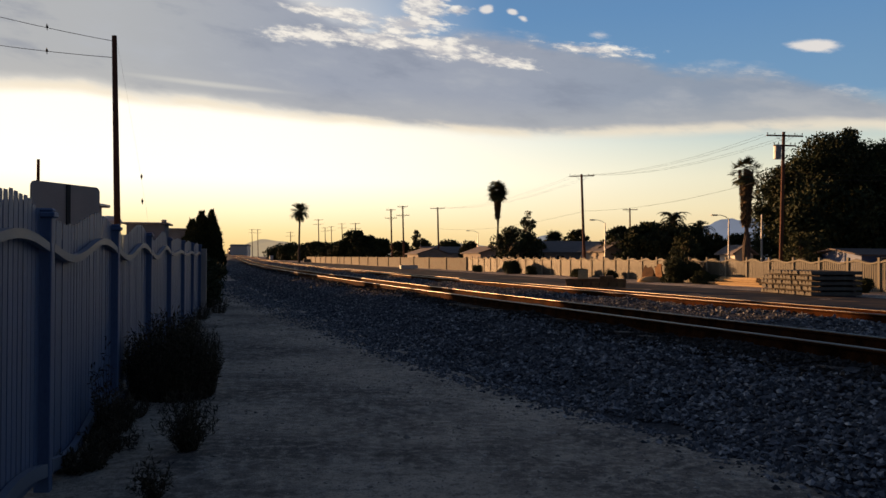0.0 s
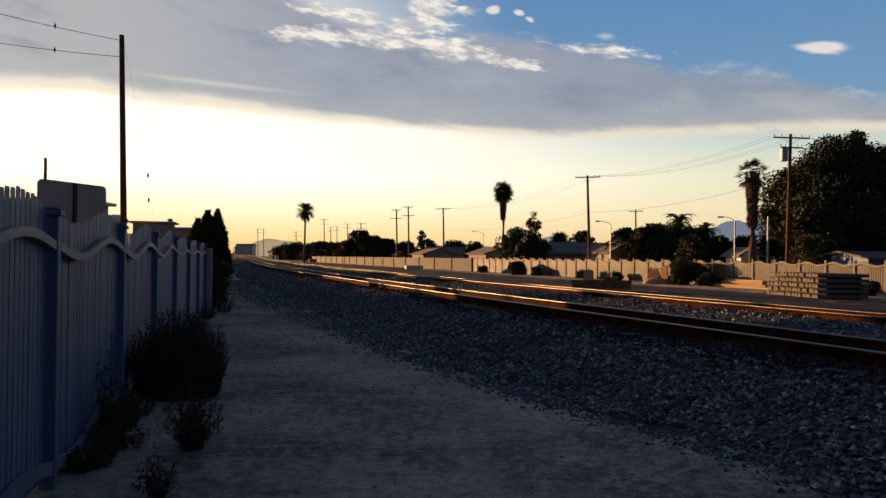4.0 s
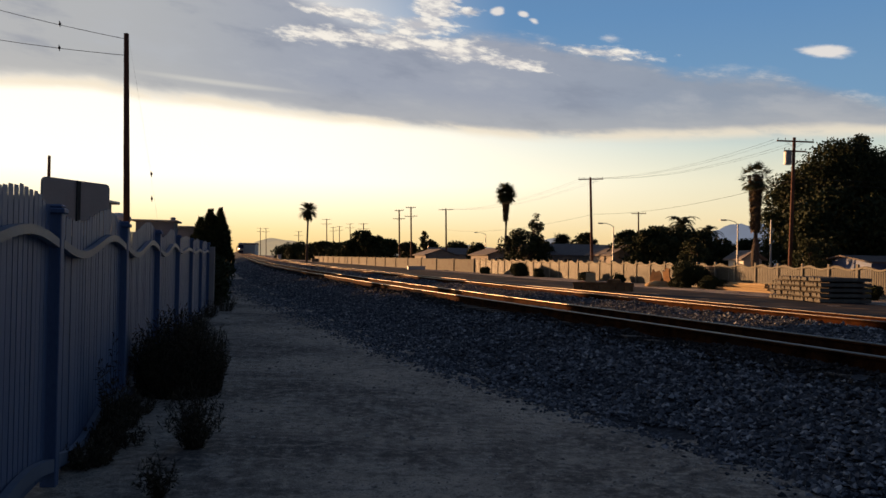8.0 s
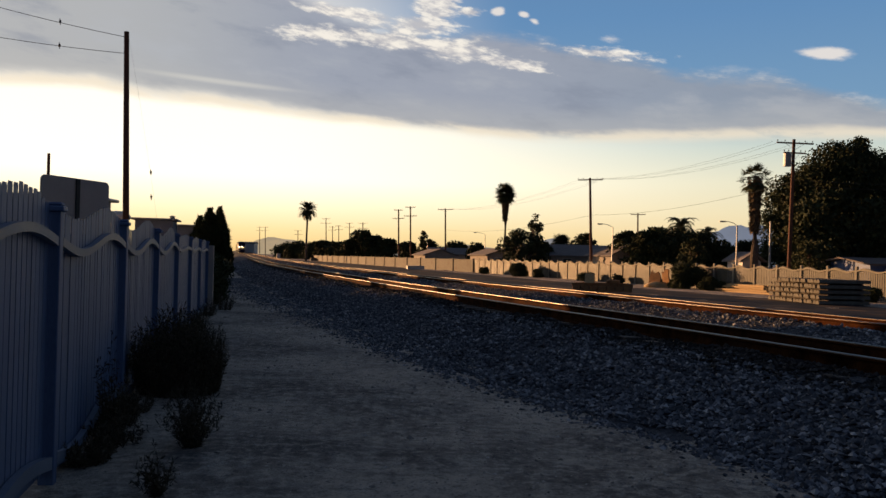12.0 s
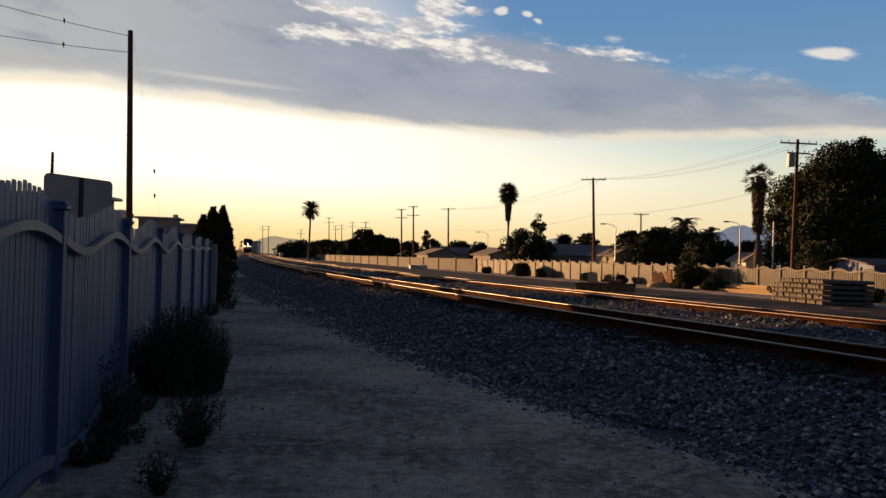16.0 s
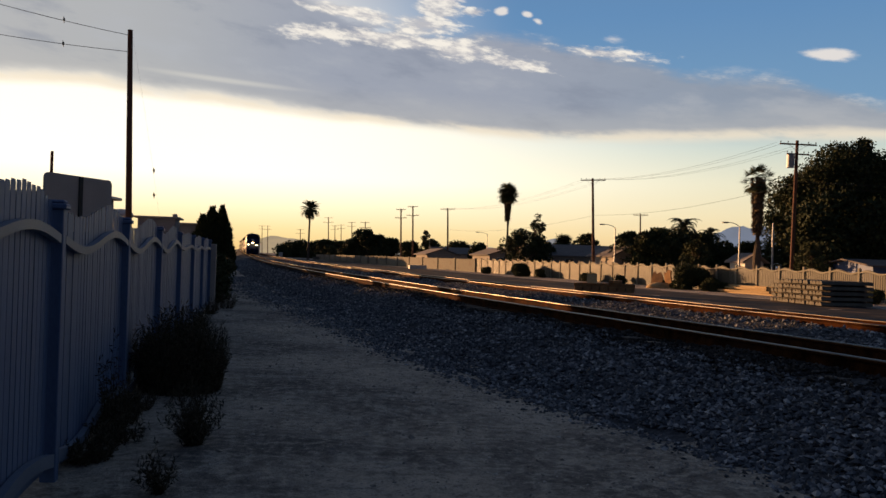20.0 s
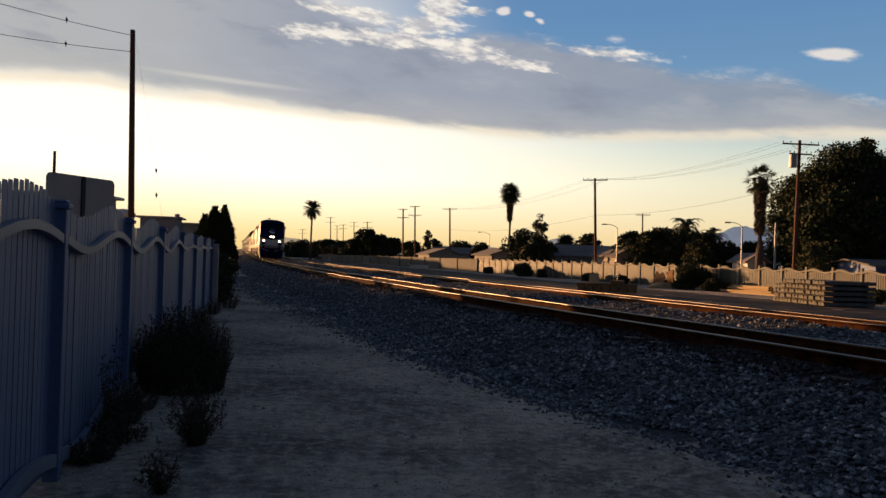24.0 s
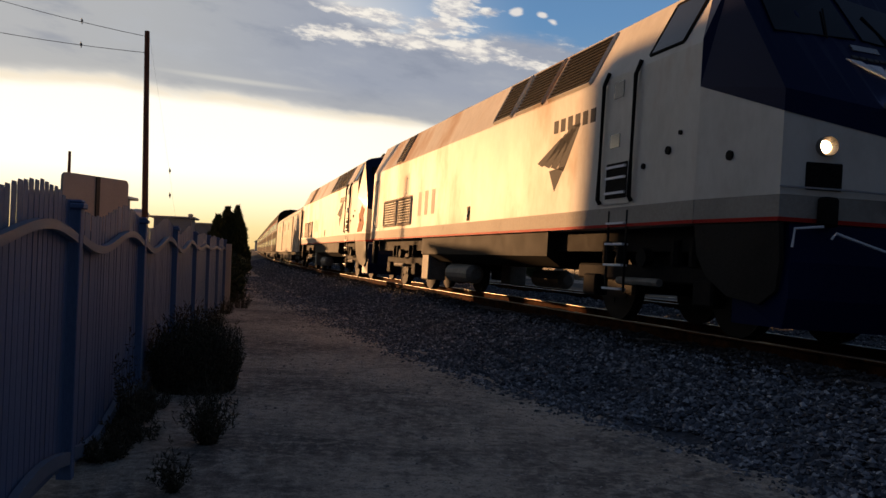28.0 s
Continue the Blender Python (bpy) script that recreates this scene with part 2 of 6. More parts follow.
M = {
    "dirt": dirt_material(),
    "ballast": surface("crushed_stone", (0.05, 0.053, 0.06), (0.12, 0.126, 0.138), 0.95, spec=0.02, scale=9.0, fine=34.0, bump=1.0, deep=0.06),
    "stone": island_material("loose_stone", [(0.0, (0.045, 0.05, 0.058)), (0.5, (0.118, 0.124, 0.138)), (0.88, (0.25, 0.256, 0.272)), (1.0, (0.5, 0.49, 0.48))]),
    # dark tones that stand for shade beside the rails
    "stained_stone": island_material("oil_stained_stone", [(0.0, (0.010, 0.009, 0.009)), (0.7, (0.03, 0.027, 0.026)), (1.0, (0.075, 0.068, 0.062))]),
    "pebble": island_material("pebble", [(0.0, (0.18, 0.165, 0.15)), (0.5, (0.34, 0.30, 0.26)), (1.0, (0.56, 0.50, 0.43))]),
    # Orange-brown blotches: rusty ground, its sunlit tone put into the colour.
    "road": surface("worn_asphalt", (0.045, 0.045, 0.048), (0.085, 0.082, 0.08), 0.9, scale=0.8, fine=20.0, bump=0.4, spec=0.02, stain_or_glow=(0.22, 0.155, 0.10), stain_or_glow_at=(0.50, 0.66), stain_or_glow_scale=0.3),
    "rust": surface("rusty_rail", (0.010, 0.0042, 0.0026), (0.078, 0.028, 0.009), 0.85, spec=0.02, scale=4.0, fine=60.0, bump=0.3, deep=0.004, stain_or_glow=(0.05, 0.022, 0.014)),
    "rail_top": surface("polished_steel", (0.11, 0.09, 0.07), (0.17, 0.142, 0.112), 0.42, 0.9, scale=6.0, fine=50.0, bump=0.05),
    "tie": surface("weathered_tie", (0.07, 0.055, 0.045), (0.15, 0.12, 0.10), 0.9, scale=4.0, fine=50.0, per_object=0.25),
    "concrete": surface("concrete_tie", (0.10, 0.092, 0.074), (0.165, 0.152, 0.125), 0.85, scale=5.0, fine=60.0, bump=0.3, per_object=0.15, stain_or_glow=(0.11, 0.09, 0.07)),
    "vinyl": surface("blue_grey_fence_paint", (0.084, 0.130, 0.242), (0.126, 0.188, 0.328), 0.6, scale=1.5, fine=70.0, bump=0.15, deep=0.003, per_object=0.05, stretch=(1, 1, 0.25), stain_or_glow=(0.085, 0.11, 0.16), stain_or_glow_at=(0.50, 0.70)),
    "rail_paint": surface("pale_fence_rail", (0.12, 0.155, 0.22), (0.165, 0.205, 0.28), 0.55, scale=2.0, fine=60.0, bump=0.1),
    "white_fence": surface("white_fence_paint", (0.052, 0.047, 0.034), (0.092, 0.083, 0.060), 0.6, scale=1.0, fine=40.0, bump=0.1, per_object=0.1, stain_or_glow=(0.045, 0.04, 0.028), stain_or_glow_at=(0.48, 0.62)),
    "fence_post": surface("bright_fence_paint", (0.23, 0.21, 0.165), (0.30, 0.275, 0.22), 0.65, spec=0.1, bump=0.05, per_object=0.08),
    "wood": surface("creosoted_pole", (0.075, 0.032, 0.02), (0.16, 0.07, 0.045), 0.85, scale=2.0, fine=30.0, bump=0.5, stretch=(6, 6, 0.4)),
    "steel": surface("galvanised_steel", (0.28, 0.28, 0.29), (0.4, 0.4, 0.41), 0.5, 0.7, scale=3.0, fine=40.0, bump=0.05),
    "wire": surface("wire", (0.03, 0.03, 0.03), (0.05, 0.05, 0.05), 0.7, bump=0.0),
    "wheel": surface("worn_wheel_steel", (0.01, 0.008, 0.007), (0.02, 0.016, 0.013), 0.7, 0.0, spec=0.1, scale=5.0, fine=40.0, bump=0.1),
    "bark": surface("bark", (0.06, 0.045, 0.035), (0.14, 0.105, 0.08), 0.95, scale=5.0, fine=30.0, bump=0.8, deep=0.03),
    "leaf": island_material("dark_leaves", [(0.0, (0.018, 0.028, 0.012)), (0.6, (0.045, 0.06, 0.022)), (1.0, (0.062, 0.062, 0.026))], 0.8),
    "young_leaf": island_material("olive_leaves", [(0.0, (0.035, 0.045, 0.018)), (0.6, (0.07, 0.078, 0.028)), (1.0, (0.105, 0.098, 0.042))], 0.8),
    "frond": island_material("palm_fronds", [(0.0, (0.03, 0.04, 0.015)), (0.7, (0.065, 0.075, 0.03)), (1.0, (0.12, 0.10, 0.05))], 0.6),
    "skirt": island_material("dead_fronds", [(0.0, (0.08, 0.055, 0.03)), (1.0, (0.18, 0.13, 0.075))], 0.9),
    "weed": island_material("dry_weed", [(0.0, (0.035, 0.032, 0.02)), (0.5, (0.075, 0.062, 0.038)), (1.0, (0.14, 0.112, 0.072))], 0.85),
    "stucco": surface("stucco", (0.27, 0.235, 0.20), (0.36, 0.32, 0.28), 0.9, scale=1.0, fine=60.0, bump=0.3, per_object=0.2),
    "roof": surface("roof_shingle", (0.12, 0.10, 0.095), (0.21, 0.18, 0.165), 0.9, scale=1.0, fine=22.0, bump=0.4, per_object=0.25, stretch=(1, 4, 4)),
    "glass": surface("dark_glass", (0.012, 0.015, 0.02), (0.02, 0.022, 0.028), 0.08, scale=0.5, bump=0.0, spec=0.6),
    "trim": surface("painted_trim", (0.62, 0.59, 0.54), (0.72, 0.70, 0.66), 0.6, bump=0.05),
    "tan": surface("tan_sheet", (0.46, 0.38, 0.33), (0.56, 0.47, 0.41), 0.6, scale=1.2, fine=40.0, bump=0.08),
    "dark": surface("dark_metal", (0.02, 0.02, 0.022), (0.045, 0.043, 0.042), 0.55, scale=4.0, fine=50.0, bump=0.15),
    "blue_roof": surface("blue_tarp", (0.05, 0.09, 0.22), (0.10, 0.16, 0.32), 0.6, scale=2.0, bump=0.3),
    "timber": surface("raw_timber", (0.42, 0.27, 0.12), (0.60, 0.42, 0.21), 0.8, scale=3.0, fine=40.0, bump=0.3, per_object=0.2, stretch=(0.4, 4, 4)),
}

# ---- mesh helpers ----


def part(name, bm, material, parent=None, label="", smooth=False):
    mesh = bpy.data.meshes.new(name)
    bm.normal_update()
    bm.to_mesh(mesh)
    bm.free()
    mesh.materials.append(material)
    if smooth:
        mesh.shade_smooth()
    ob = new(name, mesh)
    ob.parent = parent
    return tagged(ob, label)


def raw(name, verts, faces, material, parent=None, label="", smooth=False):
    mesh = bpy.data.meshes.new(name)
    mesh.from_pydata(verts, [], faces)
    mesh.materials.append(material)
    if smooth:
        mesh.shade_smooth()
    ob = new(name, mesh)
    ob.parent = parent
    return tagged(ob, label)


def again(ob, m, parent=None):
    """Another object on the same mesh."""
    other = bpy.data.objects.new(ob.name.split(".")[0], ob.data)
    scene.collection.objects.link(other)
    other.parent = parent or ob.parent
    other.matrix_basis = m
    return other


def root(name, m, label, category, group="", kind=""):
    ob = new(name)
    ob.empty_display_size = 0.2
    ob.matrix_basis = m
    return tagged(ob, label, category, group, kind)


def box(bm, x0, x1, y0, y1, z0, z1, bevel=0.0):
    m = Matrix.Translation(((x0 + x1) / 2, (y0 + y1) / 2, (z0 + z1) / 2)) @ Matrix.Diagonal((abs(x1 - x0), abs(y1 - y0), abs(z1 - z0), 1))
    made = bmesh.ops.create_cube(bm, size=1.0, matrix=m)["verts"]
    if bevel:
        edges = list({e for v in made for e in v.link_edges})
        bmesh.ops.bevel(bm, geom=edges, offset=bevel, segments=1, affect="EDGES")
    return bm


def rod(bm, a, b, r0, r1=None, sides=8):
    """A round bar from a to b."""
    a, b = Vector(a), Vector(b)
    way = b - a
    m = Matrix.Translation((a + b) / 2) @ way.to_track_quat("Z", "Y").to_matrix().to_4x4()
    bmesh.ops.create_cone(bm, cap_ends=True, segments=sides, radius1=r0, radius2=r0 if r1 is None else r1, depth=way.length, matrix=m)
    return bm


def tube(bm, points, radii, sides=8):
    """A tapered tube through points."""
    rings = []
    for i, p in enumerate(points):
        p = Vector(p)
        way = (Vector(points[min(i + 1, len(points) - 1)]) - Vector(points[max(i - 1, 0)])).normalized()
        q = way.to_track_quat("Z", "Y")
        r = radii[i] if not isinstance(radii, (int, float)) else radii
        rings.append([bm.verts.new(p + q @ Vector((r * math.cos(2 * math.pi * k / sides), r * math.sin(2 * math.pi * k / sides), 0))) for k in range(sides)])
    for lo, hi in zip(rings, rings[1:]):
        for k in range(sides):
            bm.faces.new((lo[k], lo[(k + 1) % sides], hi[(k + 1) % sides], hi[k]))
    bm.faces.new(rings[0][::-1])
    bm.faces.new(rings[-1])
    return bm


def prism(bm, outline, y0, y1):
    """An outline of (x, z) drawn out from y0 to y1."""
    a = [bm.verts.new((x, y0, z)) for x, z in outline]
    b = [bm.verts.new((x, y1, z)) for x, z in outline]
    k = len(outline)
    for i in range(k):
        bm.faces.new((a[i], a[(i + 1) % k], b[(i + 1) % k], b[i]))
    bm.faces.new(a[::-1])
    bm.faces.new(b)
    bmesh.ops.recalc_face_normals(bm, faces=bm.faces)
    return bm


# ---- the line of the track ----
RAIL_Z, CANT = 0.645, 2.0          # height of the rail tops at mid track, lean of the track in degrees
GAP = 4.25                         # from track to track


def line_x(y):
    return 7.80 - 0.2635 * y - 4.03 * math.erf(y / 53.0)


def line_slope(y):
    return -0.2635 - 0.0858 * math.exp(-((y / 53.0) ** 2))


def grade(y):
    """How far the line has climbed at y: level at first, then a gentle rise."""
    k = max(0.0, y - 90.0)
    return 0.0052 * k * k / (k + 60.0)


def beside(y, u):
    """The point u metres to the right of the track's middle at y."""
    s = line_slope(y)
    k = 1 / math.hypot(1, s)
    return line_x(y) + u * k, y - u * s * k


def ground_z(x, y):
    u = (x - line_x(y)) * 0.95
    t = min(max((u - 8.0) / 14.0, 0.0), 1.0)
    z = -0.25 * t * t * (3 - 2 * t)
    near = max(0.0, 1 - math.hypot(x, y - 12) / 60)
    return z + near * (0.05 * noise.noise((x * 0.45, y * 0.45, 3.1)) + 0.03 * noise.noise((x * 2.1, y * 2.1, 7.7)))

# ---- ground ----


def steps(*runs):
    out = []
    for a, b, k in runs:
        out += [a + (b - a) * i / k for i in range(k)]
    return out + [runs[-1][1]]


def make_ground():
    xs = steps((-3000, -300, 6), (-300, -30, 8), (-30, -9, 12), (-9, 8, 110), (8, 45, 40), (45, 300, 10), (300, 3000, 6))
    ys = steps((-600, -30, 6), (-30, 2, 30), (2, 30, 180), (30, 90, 80), (90, 400, 30), (400, 4200, 10))
    verts = [(x, y, ground_z(x, y)) for y in ys for x in xs]
    w = len(xs)
    faces = [(j * w + i, j * w + i + 1, (j + 1) * w + i + 1, (j + 1) * w + i) for j in range(len(ys) - 1) for i in range(w - 1)]
    return tagged(raw("ground", verts, faces, M["dirt"], smooth=True), "bare trodden dirt with pale patches and pebbles", "ground", kind="structure")


make_ground()


def strip(name, profile, ys, material, lift=None, rise=False):
    """A band along the track: profile of (u, z)."""
    verts, w = [], len(profile)
    for y in ys:
        for u, z in profile:
            px, py = beside(y, u)
            dz = lift(px, py) if lift else 0.0
            if rise and -3.5 < u < 7.0:
                dz += grade(y)
            verts.append((px, py, z + dz))
    faces = [(j * w + i, j * w + i + 1, (j + 1) * w + i + 1, (j + 1) * w + i) for j in range(len(ys) - 1) for i in range(w - 1)]
    return raw(name, verts, faces, material, smooth=True)


LONG = steps((-80, 0, 20), (0, 60, 150), (60, 200, 70), (200, 900, 70))
BED = [(-3.6, -0.14), (-3.2, 0.0), (-2.7, 0.14), (-2.2, 0.30), (-1.85, 0.43), (-1.5, 0.50), (-0.9, 0.50), (0.0, 0.47), (0.9, 0.43), (1.5, 0.42), (2.1, 0.41),
       (2.7, 0.47), (3.2, 0.52), (4.25, 0.47), (5.1, 0.42), (5.8, 0.38), (6.5, 0.2), (7.3, -0.1)]


def bed_lift(x, y):
    return 0.09 * noise.noise((x * 0.6, y * 0.6, 5.3)) + 0.05 * noise.noise((x * 1.4, y * 1.4, 0.3)) + 0.03 * noise.noise((x * 4.0, y * 4.0, 1.3)) if abs(y) < 70 else 0.0


tagged(strip("ballast_bed", BED, LONG, M["ballast"], bed_lift, True), "grey crushed stone ballast under both tracks", "ballast", kind="structure")

YARD = [(7.0, 0.012), (9.0, 0.012), (12.0, 0.012), (15.0, 0.012), (18.0, 0.012), (21.0, 0.012), (23.5, 0.01)]
tagged(strip("road", YARD, steps((-60, 60, 80), (60, 300, 80)), M["road"], ground_z), "worn dark asphalt yard road beside the tracks", "road", kind="structure")

# ---- rails ----
RAIL = [(-0.07, 0.0), (0.07, 0.0), (0.07, 0.012), (0.012, 0.03), (0.012, 0.125), (0.036, 0.14), (0.036, 0.165), (-0.036, 0.165), (-0.036, 0.14), (-0.012, 0.125), (-0.012, 0.03), (-0.07, 0.012)]
HEAD = [(-0.036, 0.163), (-0.034, 0.172), (-0.026, 0.177), (0.026, 0.177), (0.034, 0.172), (0.036, 0.163)]


def swept(name, outline, u0, z0, ys, material, parent, closed=True):
    verts, w = [], len(outline)
    for y in ys:
        for u, z in outline:
            px, py = beside(y, u0 + u)
            verts.append((px, py, z0 + z + grade(y)))
    faces = [(j * w + i, j * w + (i + 1) % w, (j + 1) * w + (i + 1) % w, (j + 1) * w + i) for j in range(len(ys) - 1) for i in range(w if closed else w - 1)]
    return raw(name, verts, [f[::-1] for f in faces] if closed else faces, material, parent)


def make_track(u0, label):
    track = root("railway_track", Matrix(), label, "railway track", "pair of tracks", "structure")
    ys = steps((-80, 0, 20), (0, 60, 60), (60, 200, 50), (200, 900, 60))
    for side, name in ((-0.75, "outer_rail"), (0.75, "inner_rail")):
        z = RAIL_Z - side * math.tan(radians(CANT)) - 0.177
        rail = swept("rail", RAIL, u0 + side, z, ys, M["rust"], track, )
        swept("rail_head", HEAD, u0 + side, z, ys, M["rail_top"], rail, False)
    return track


tracks = [make_track(0.0, "main railway track with rusty rails on ballast"), make_track(GAP, "second railway track with rusty rails beside the main one")]

# ---- fence beside the path ----


def near_x(y):
    return -1.37 - 0.232 * y


PANEL = 2.65                       # from post to post, along y
FENCE_ALONG = math.hypot(PANEL, 0.232 * PANEL)
FENCE_TURN = math.degrees(math.atan(0.232))


def wave(s):
    """Height of the fence's wavy rails along a panel, s from 0 to 1."""
    return -0.075 * math.sin(2 * math.pi * s)


def wavy_bar(bm, length, z, high, x0, x1, samples=20, swell=1.0):
    rows = []
    for i in range(samples + 1):
        s = i / samples
        h = z + swell * wave(s)
        rows.append([bm.verts.new((x, s * length, h + dz)) for x, dz in ((x0, 0), (x1, 0), (x1, high), (x0, high))])
    for a, b in zip(rows, rows[1:]):
        for k in range(4):
            bm.faces.new((a[k], a[(k + 1) % 4], b[(k + 1) % 4], b[k]))
    bm.faces.new(rows[0][::-1])
    bm.faces.new(rows[-1])
    return bm


COUNT = 26                         # pickets to a panel
PITCH = (FENCE_ALONG - 0.13) / COUNT


def make_near_fence():
    fence = root("fence", Matrix(), "blue-grey picket fence with wavy rails beside the path", "fence")
    posts = [5.23 + PANEL * k for k in range(-5, 7)]
    post = cap = None
    made = {}
    for i, y in enumerate(posts):
        m = pose(near_x(y), y, 0, 0, 0, FENCE_TURN)
        if post is None:
            bm = box(bmesh.new(), -0.03, 0.066, -0.045, 0.045, -0.3, 1.80, 0.006)
            post = part("post", bm, M["vinyl"], fence)
            post.matrix_basis = m
            bm = box(bmesh.new(), -0.05, 0.086, -0.065, 0.065, 1.80, 1.835, 0.006)
            box(bm, -0.035, 0.071, -0.05, 0.05, 1.835, 1.86, 0.01)
            cap = part("post_cap", bm, M["vinyl"], post)
        else:
            other = again(post, m, fence)
            again(cap, Matrix(), other)
        if i == len(posts) - 1:
            # Light on the end post is put into a paler colour.
            end = part("end_post", box(bmesh.new(), -0.02, 0.20, 0.06, 0.20, -0.3, 1.74, 0.01), M["tan"], fence, "end post in paler tan for the light on it")
            end.matrix_basis = m
            break
        far = y > 12.0
        swell = 0.4 if far else 1.0
        if far not in made:
            bars, picks = [], []
            for z, high in ((1.572, 0.058), (0.10, 0.085)):
                bm = wavy_bar(bmesh.new(), FENCE_ALONG - 0.13, z, high, 0.014, 0.062, 20, swell)
                bars.append(part("wavy_rail", bm, M["rail_paint"], fence, "paler wavy rail"))
            bm = bmesh.new()
            rows = []
            for k in range(21):
                at = 0.065 + (FENCE_ALONG - 0.13) * k / 20
                rows.append([bm.verts.new(v) for v in ((-0.012, at, 0.07), (-0.002, at, 0.07), (-0.002, at, 1.60 + swell * wave(k / 20)), (-0.012, at, 1.60 + swell * wave(k / 20)))])
            for a, b in zip(rows, rows[1:]):
                for k in range(4):
                    bm.faces.new((a[k], a[(k + 1) % 4], b[(k + 1) % 4], b[k]))
            bm.faces.new(rows[0][::-1]), bm.faces.new(rows[-1])
            bmesh.ops.recalc_face_normals(bm, faces=bm.faces)
            backing = part("backing_panel", bm, M["vinyl"], fence)
            for k in range(COUNT):
                s = (k + 0.5) / COUNT
                top, low = 1.565 + swell * wave(s) + 0.29, 0.05 + swell * wave(s)
                bm = box(bmesh.new(), -0.0015, 0.0015, -PITCH * 0.435, PITCH * 0.435, low, top - 0.012)
                box(bm, -0.0015, 0.0015, -PITCH * 0.38, PITCH * 0.38, top - 0.012, top)
                picks.append(part("picket", bm, M["vinyl"], fence))
            made[far] = (bars, backing, picks)
            bars[0].matrix_basis = bars[1].matrix_basis = m @ pose(0, 0.065, 0)
            backing.matrix_basis = m
            for k, p in enumerate(picks):
                p.matrix_basis = m @ pose(0, 0.065 + PITCH * (k + 0.5), 0)
            continue
        bars, backing, picks = made[far]
        for b in bars:
            again(b, m @ pose(0, 0.065, 0), fence)
        again(backing, m, fence)
        for k, p in enumerate(picks):
            again(p, m @ pose(random.uniform(-0.002, 0.002), 0.065 + PITCH * (k + 0.5), random.uniform(-0.008, 0.008), 0, 0, random.uniform(-0.8, 0.8)), fence)
    return fence


make_near_fence()

# ---- white fence beyond the yard ----


def far_x(y):
    return 37.3 - 0.315 * y


FAR_TURN = math.degrees(math.atan(0.315))
FAR_STEP = 2.0


def make_far_fence():
    fence = root("fence", Matrix(), "cream white picket fence with a wavy top rail behind the yard", "fence")
    length = math.hypot(FAR_STEP, 0.315 * FAR_STEP)
    post = rail = None
    picks, verts, faces = [], [], []
    spots = [36.0 + FAR_STEP * k for k in range(34)]
    for i, y in enumerate(spots):
        m = pose(far_x(y), y, -0.27, 0, 0, FAR_TURN)
        if post is None:
            post = part("post", box(bmesh.new(), -0.075, 0.075, -0.075, 0.075, 0, 1.90, 0.01), M["fence_post"], fence)
            bm = wavy_bar(bmesh.new(), length - 0.15, 1.60, 0.09, -0.07, -0.012, 12)
            rail = part("wavy_rail", bm, M["fence_post"], fence)
            post.matrix_basis = m
            rail.matrix_basis = m @ pose(0, 0.075, 0)
            for k in range(13):
                s = (k + 0.5) / 13
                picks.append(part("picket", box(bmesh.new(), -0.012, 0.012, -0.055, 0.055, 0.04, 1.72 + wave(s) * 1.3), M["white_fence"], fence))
                picks[-1].matrix_basis = m @ pose(0, 0.075 + (length - 0.15) * s, 0)
            continue
        again(post, m, fence)
        again(rail, m @ pose(0, 0.075, 0), fence)
        for k, p in enumerate(picks):
            mp = m @ pose(0, 0.075 + (length - 0.15) * (k + 0.5) / 13, 0)
            if i < 23:
                again(p, mp, fence)
            else:
                n = len(verts)
                verts += [mp @ v.co for v in p.data.vertices]
                faces += [[n + j for j in f.vertices] for f in p.data.polygons]
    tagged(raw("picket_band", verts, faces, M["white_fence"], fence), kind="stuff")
    return fence


make_far_fence()


def make_block_wall():
    """The plain block wall that goes on where the pickets end."""
    wall = root("block_wall", Matrix(), "plain tan block wall with piers and a flat cap beyond the picket fence", "wall")
    length = math.hypot(8.0, 0.315 * 8.0)
    first = []
    for k in range(17):
        y = 104.0 + 8.0 * k
        m = pose(far_x(y), y, -0.27, 0, 0, FAR_TURN)
        if not first:
            first.append(part("pier", box(bmesh.new(), -0.2, 0.2, -0.2, 0.2, 0, 1.85, 0.02), M["concrete"], wall))
            first.append(part("panel", box(bmesh.new(), -0.08, 0.08, 0.2, length - 0.2, 0, 1.66), M["concrete"], wall))
            first.append(part("cap", box(bmesh.new(), -0.12, 0.12, 0.2, length - 0.2, 1.66, 1.74, 0.01), M["concrete"], wall))
            for ob in first:
                ob.matrix_basis = m
        else:
            for ob in first:
                again(ob, m, wall)


make_block_wall()


def make_shade_wall():
    """An unseen plain wall, added to block the low sun; pale to brighten reflections."""
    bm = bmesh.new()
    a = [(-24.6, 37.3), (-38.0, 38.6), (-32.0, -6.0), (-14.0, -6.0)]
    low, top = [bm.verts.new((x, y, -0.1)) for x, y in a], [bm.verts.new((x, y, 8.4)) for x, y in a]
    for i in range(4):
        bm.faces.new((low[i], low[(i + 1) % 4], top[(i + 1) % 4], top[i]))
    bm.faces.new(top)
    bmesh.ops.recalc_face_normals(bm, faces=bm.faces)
    tagged(part("wall_west", bm, M["trim"]), "unseen pale wall added behind the fence to block the sun", "wall", kind="structure")


make_shade_wall()

# ---- plants ----


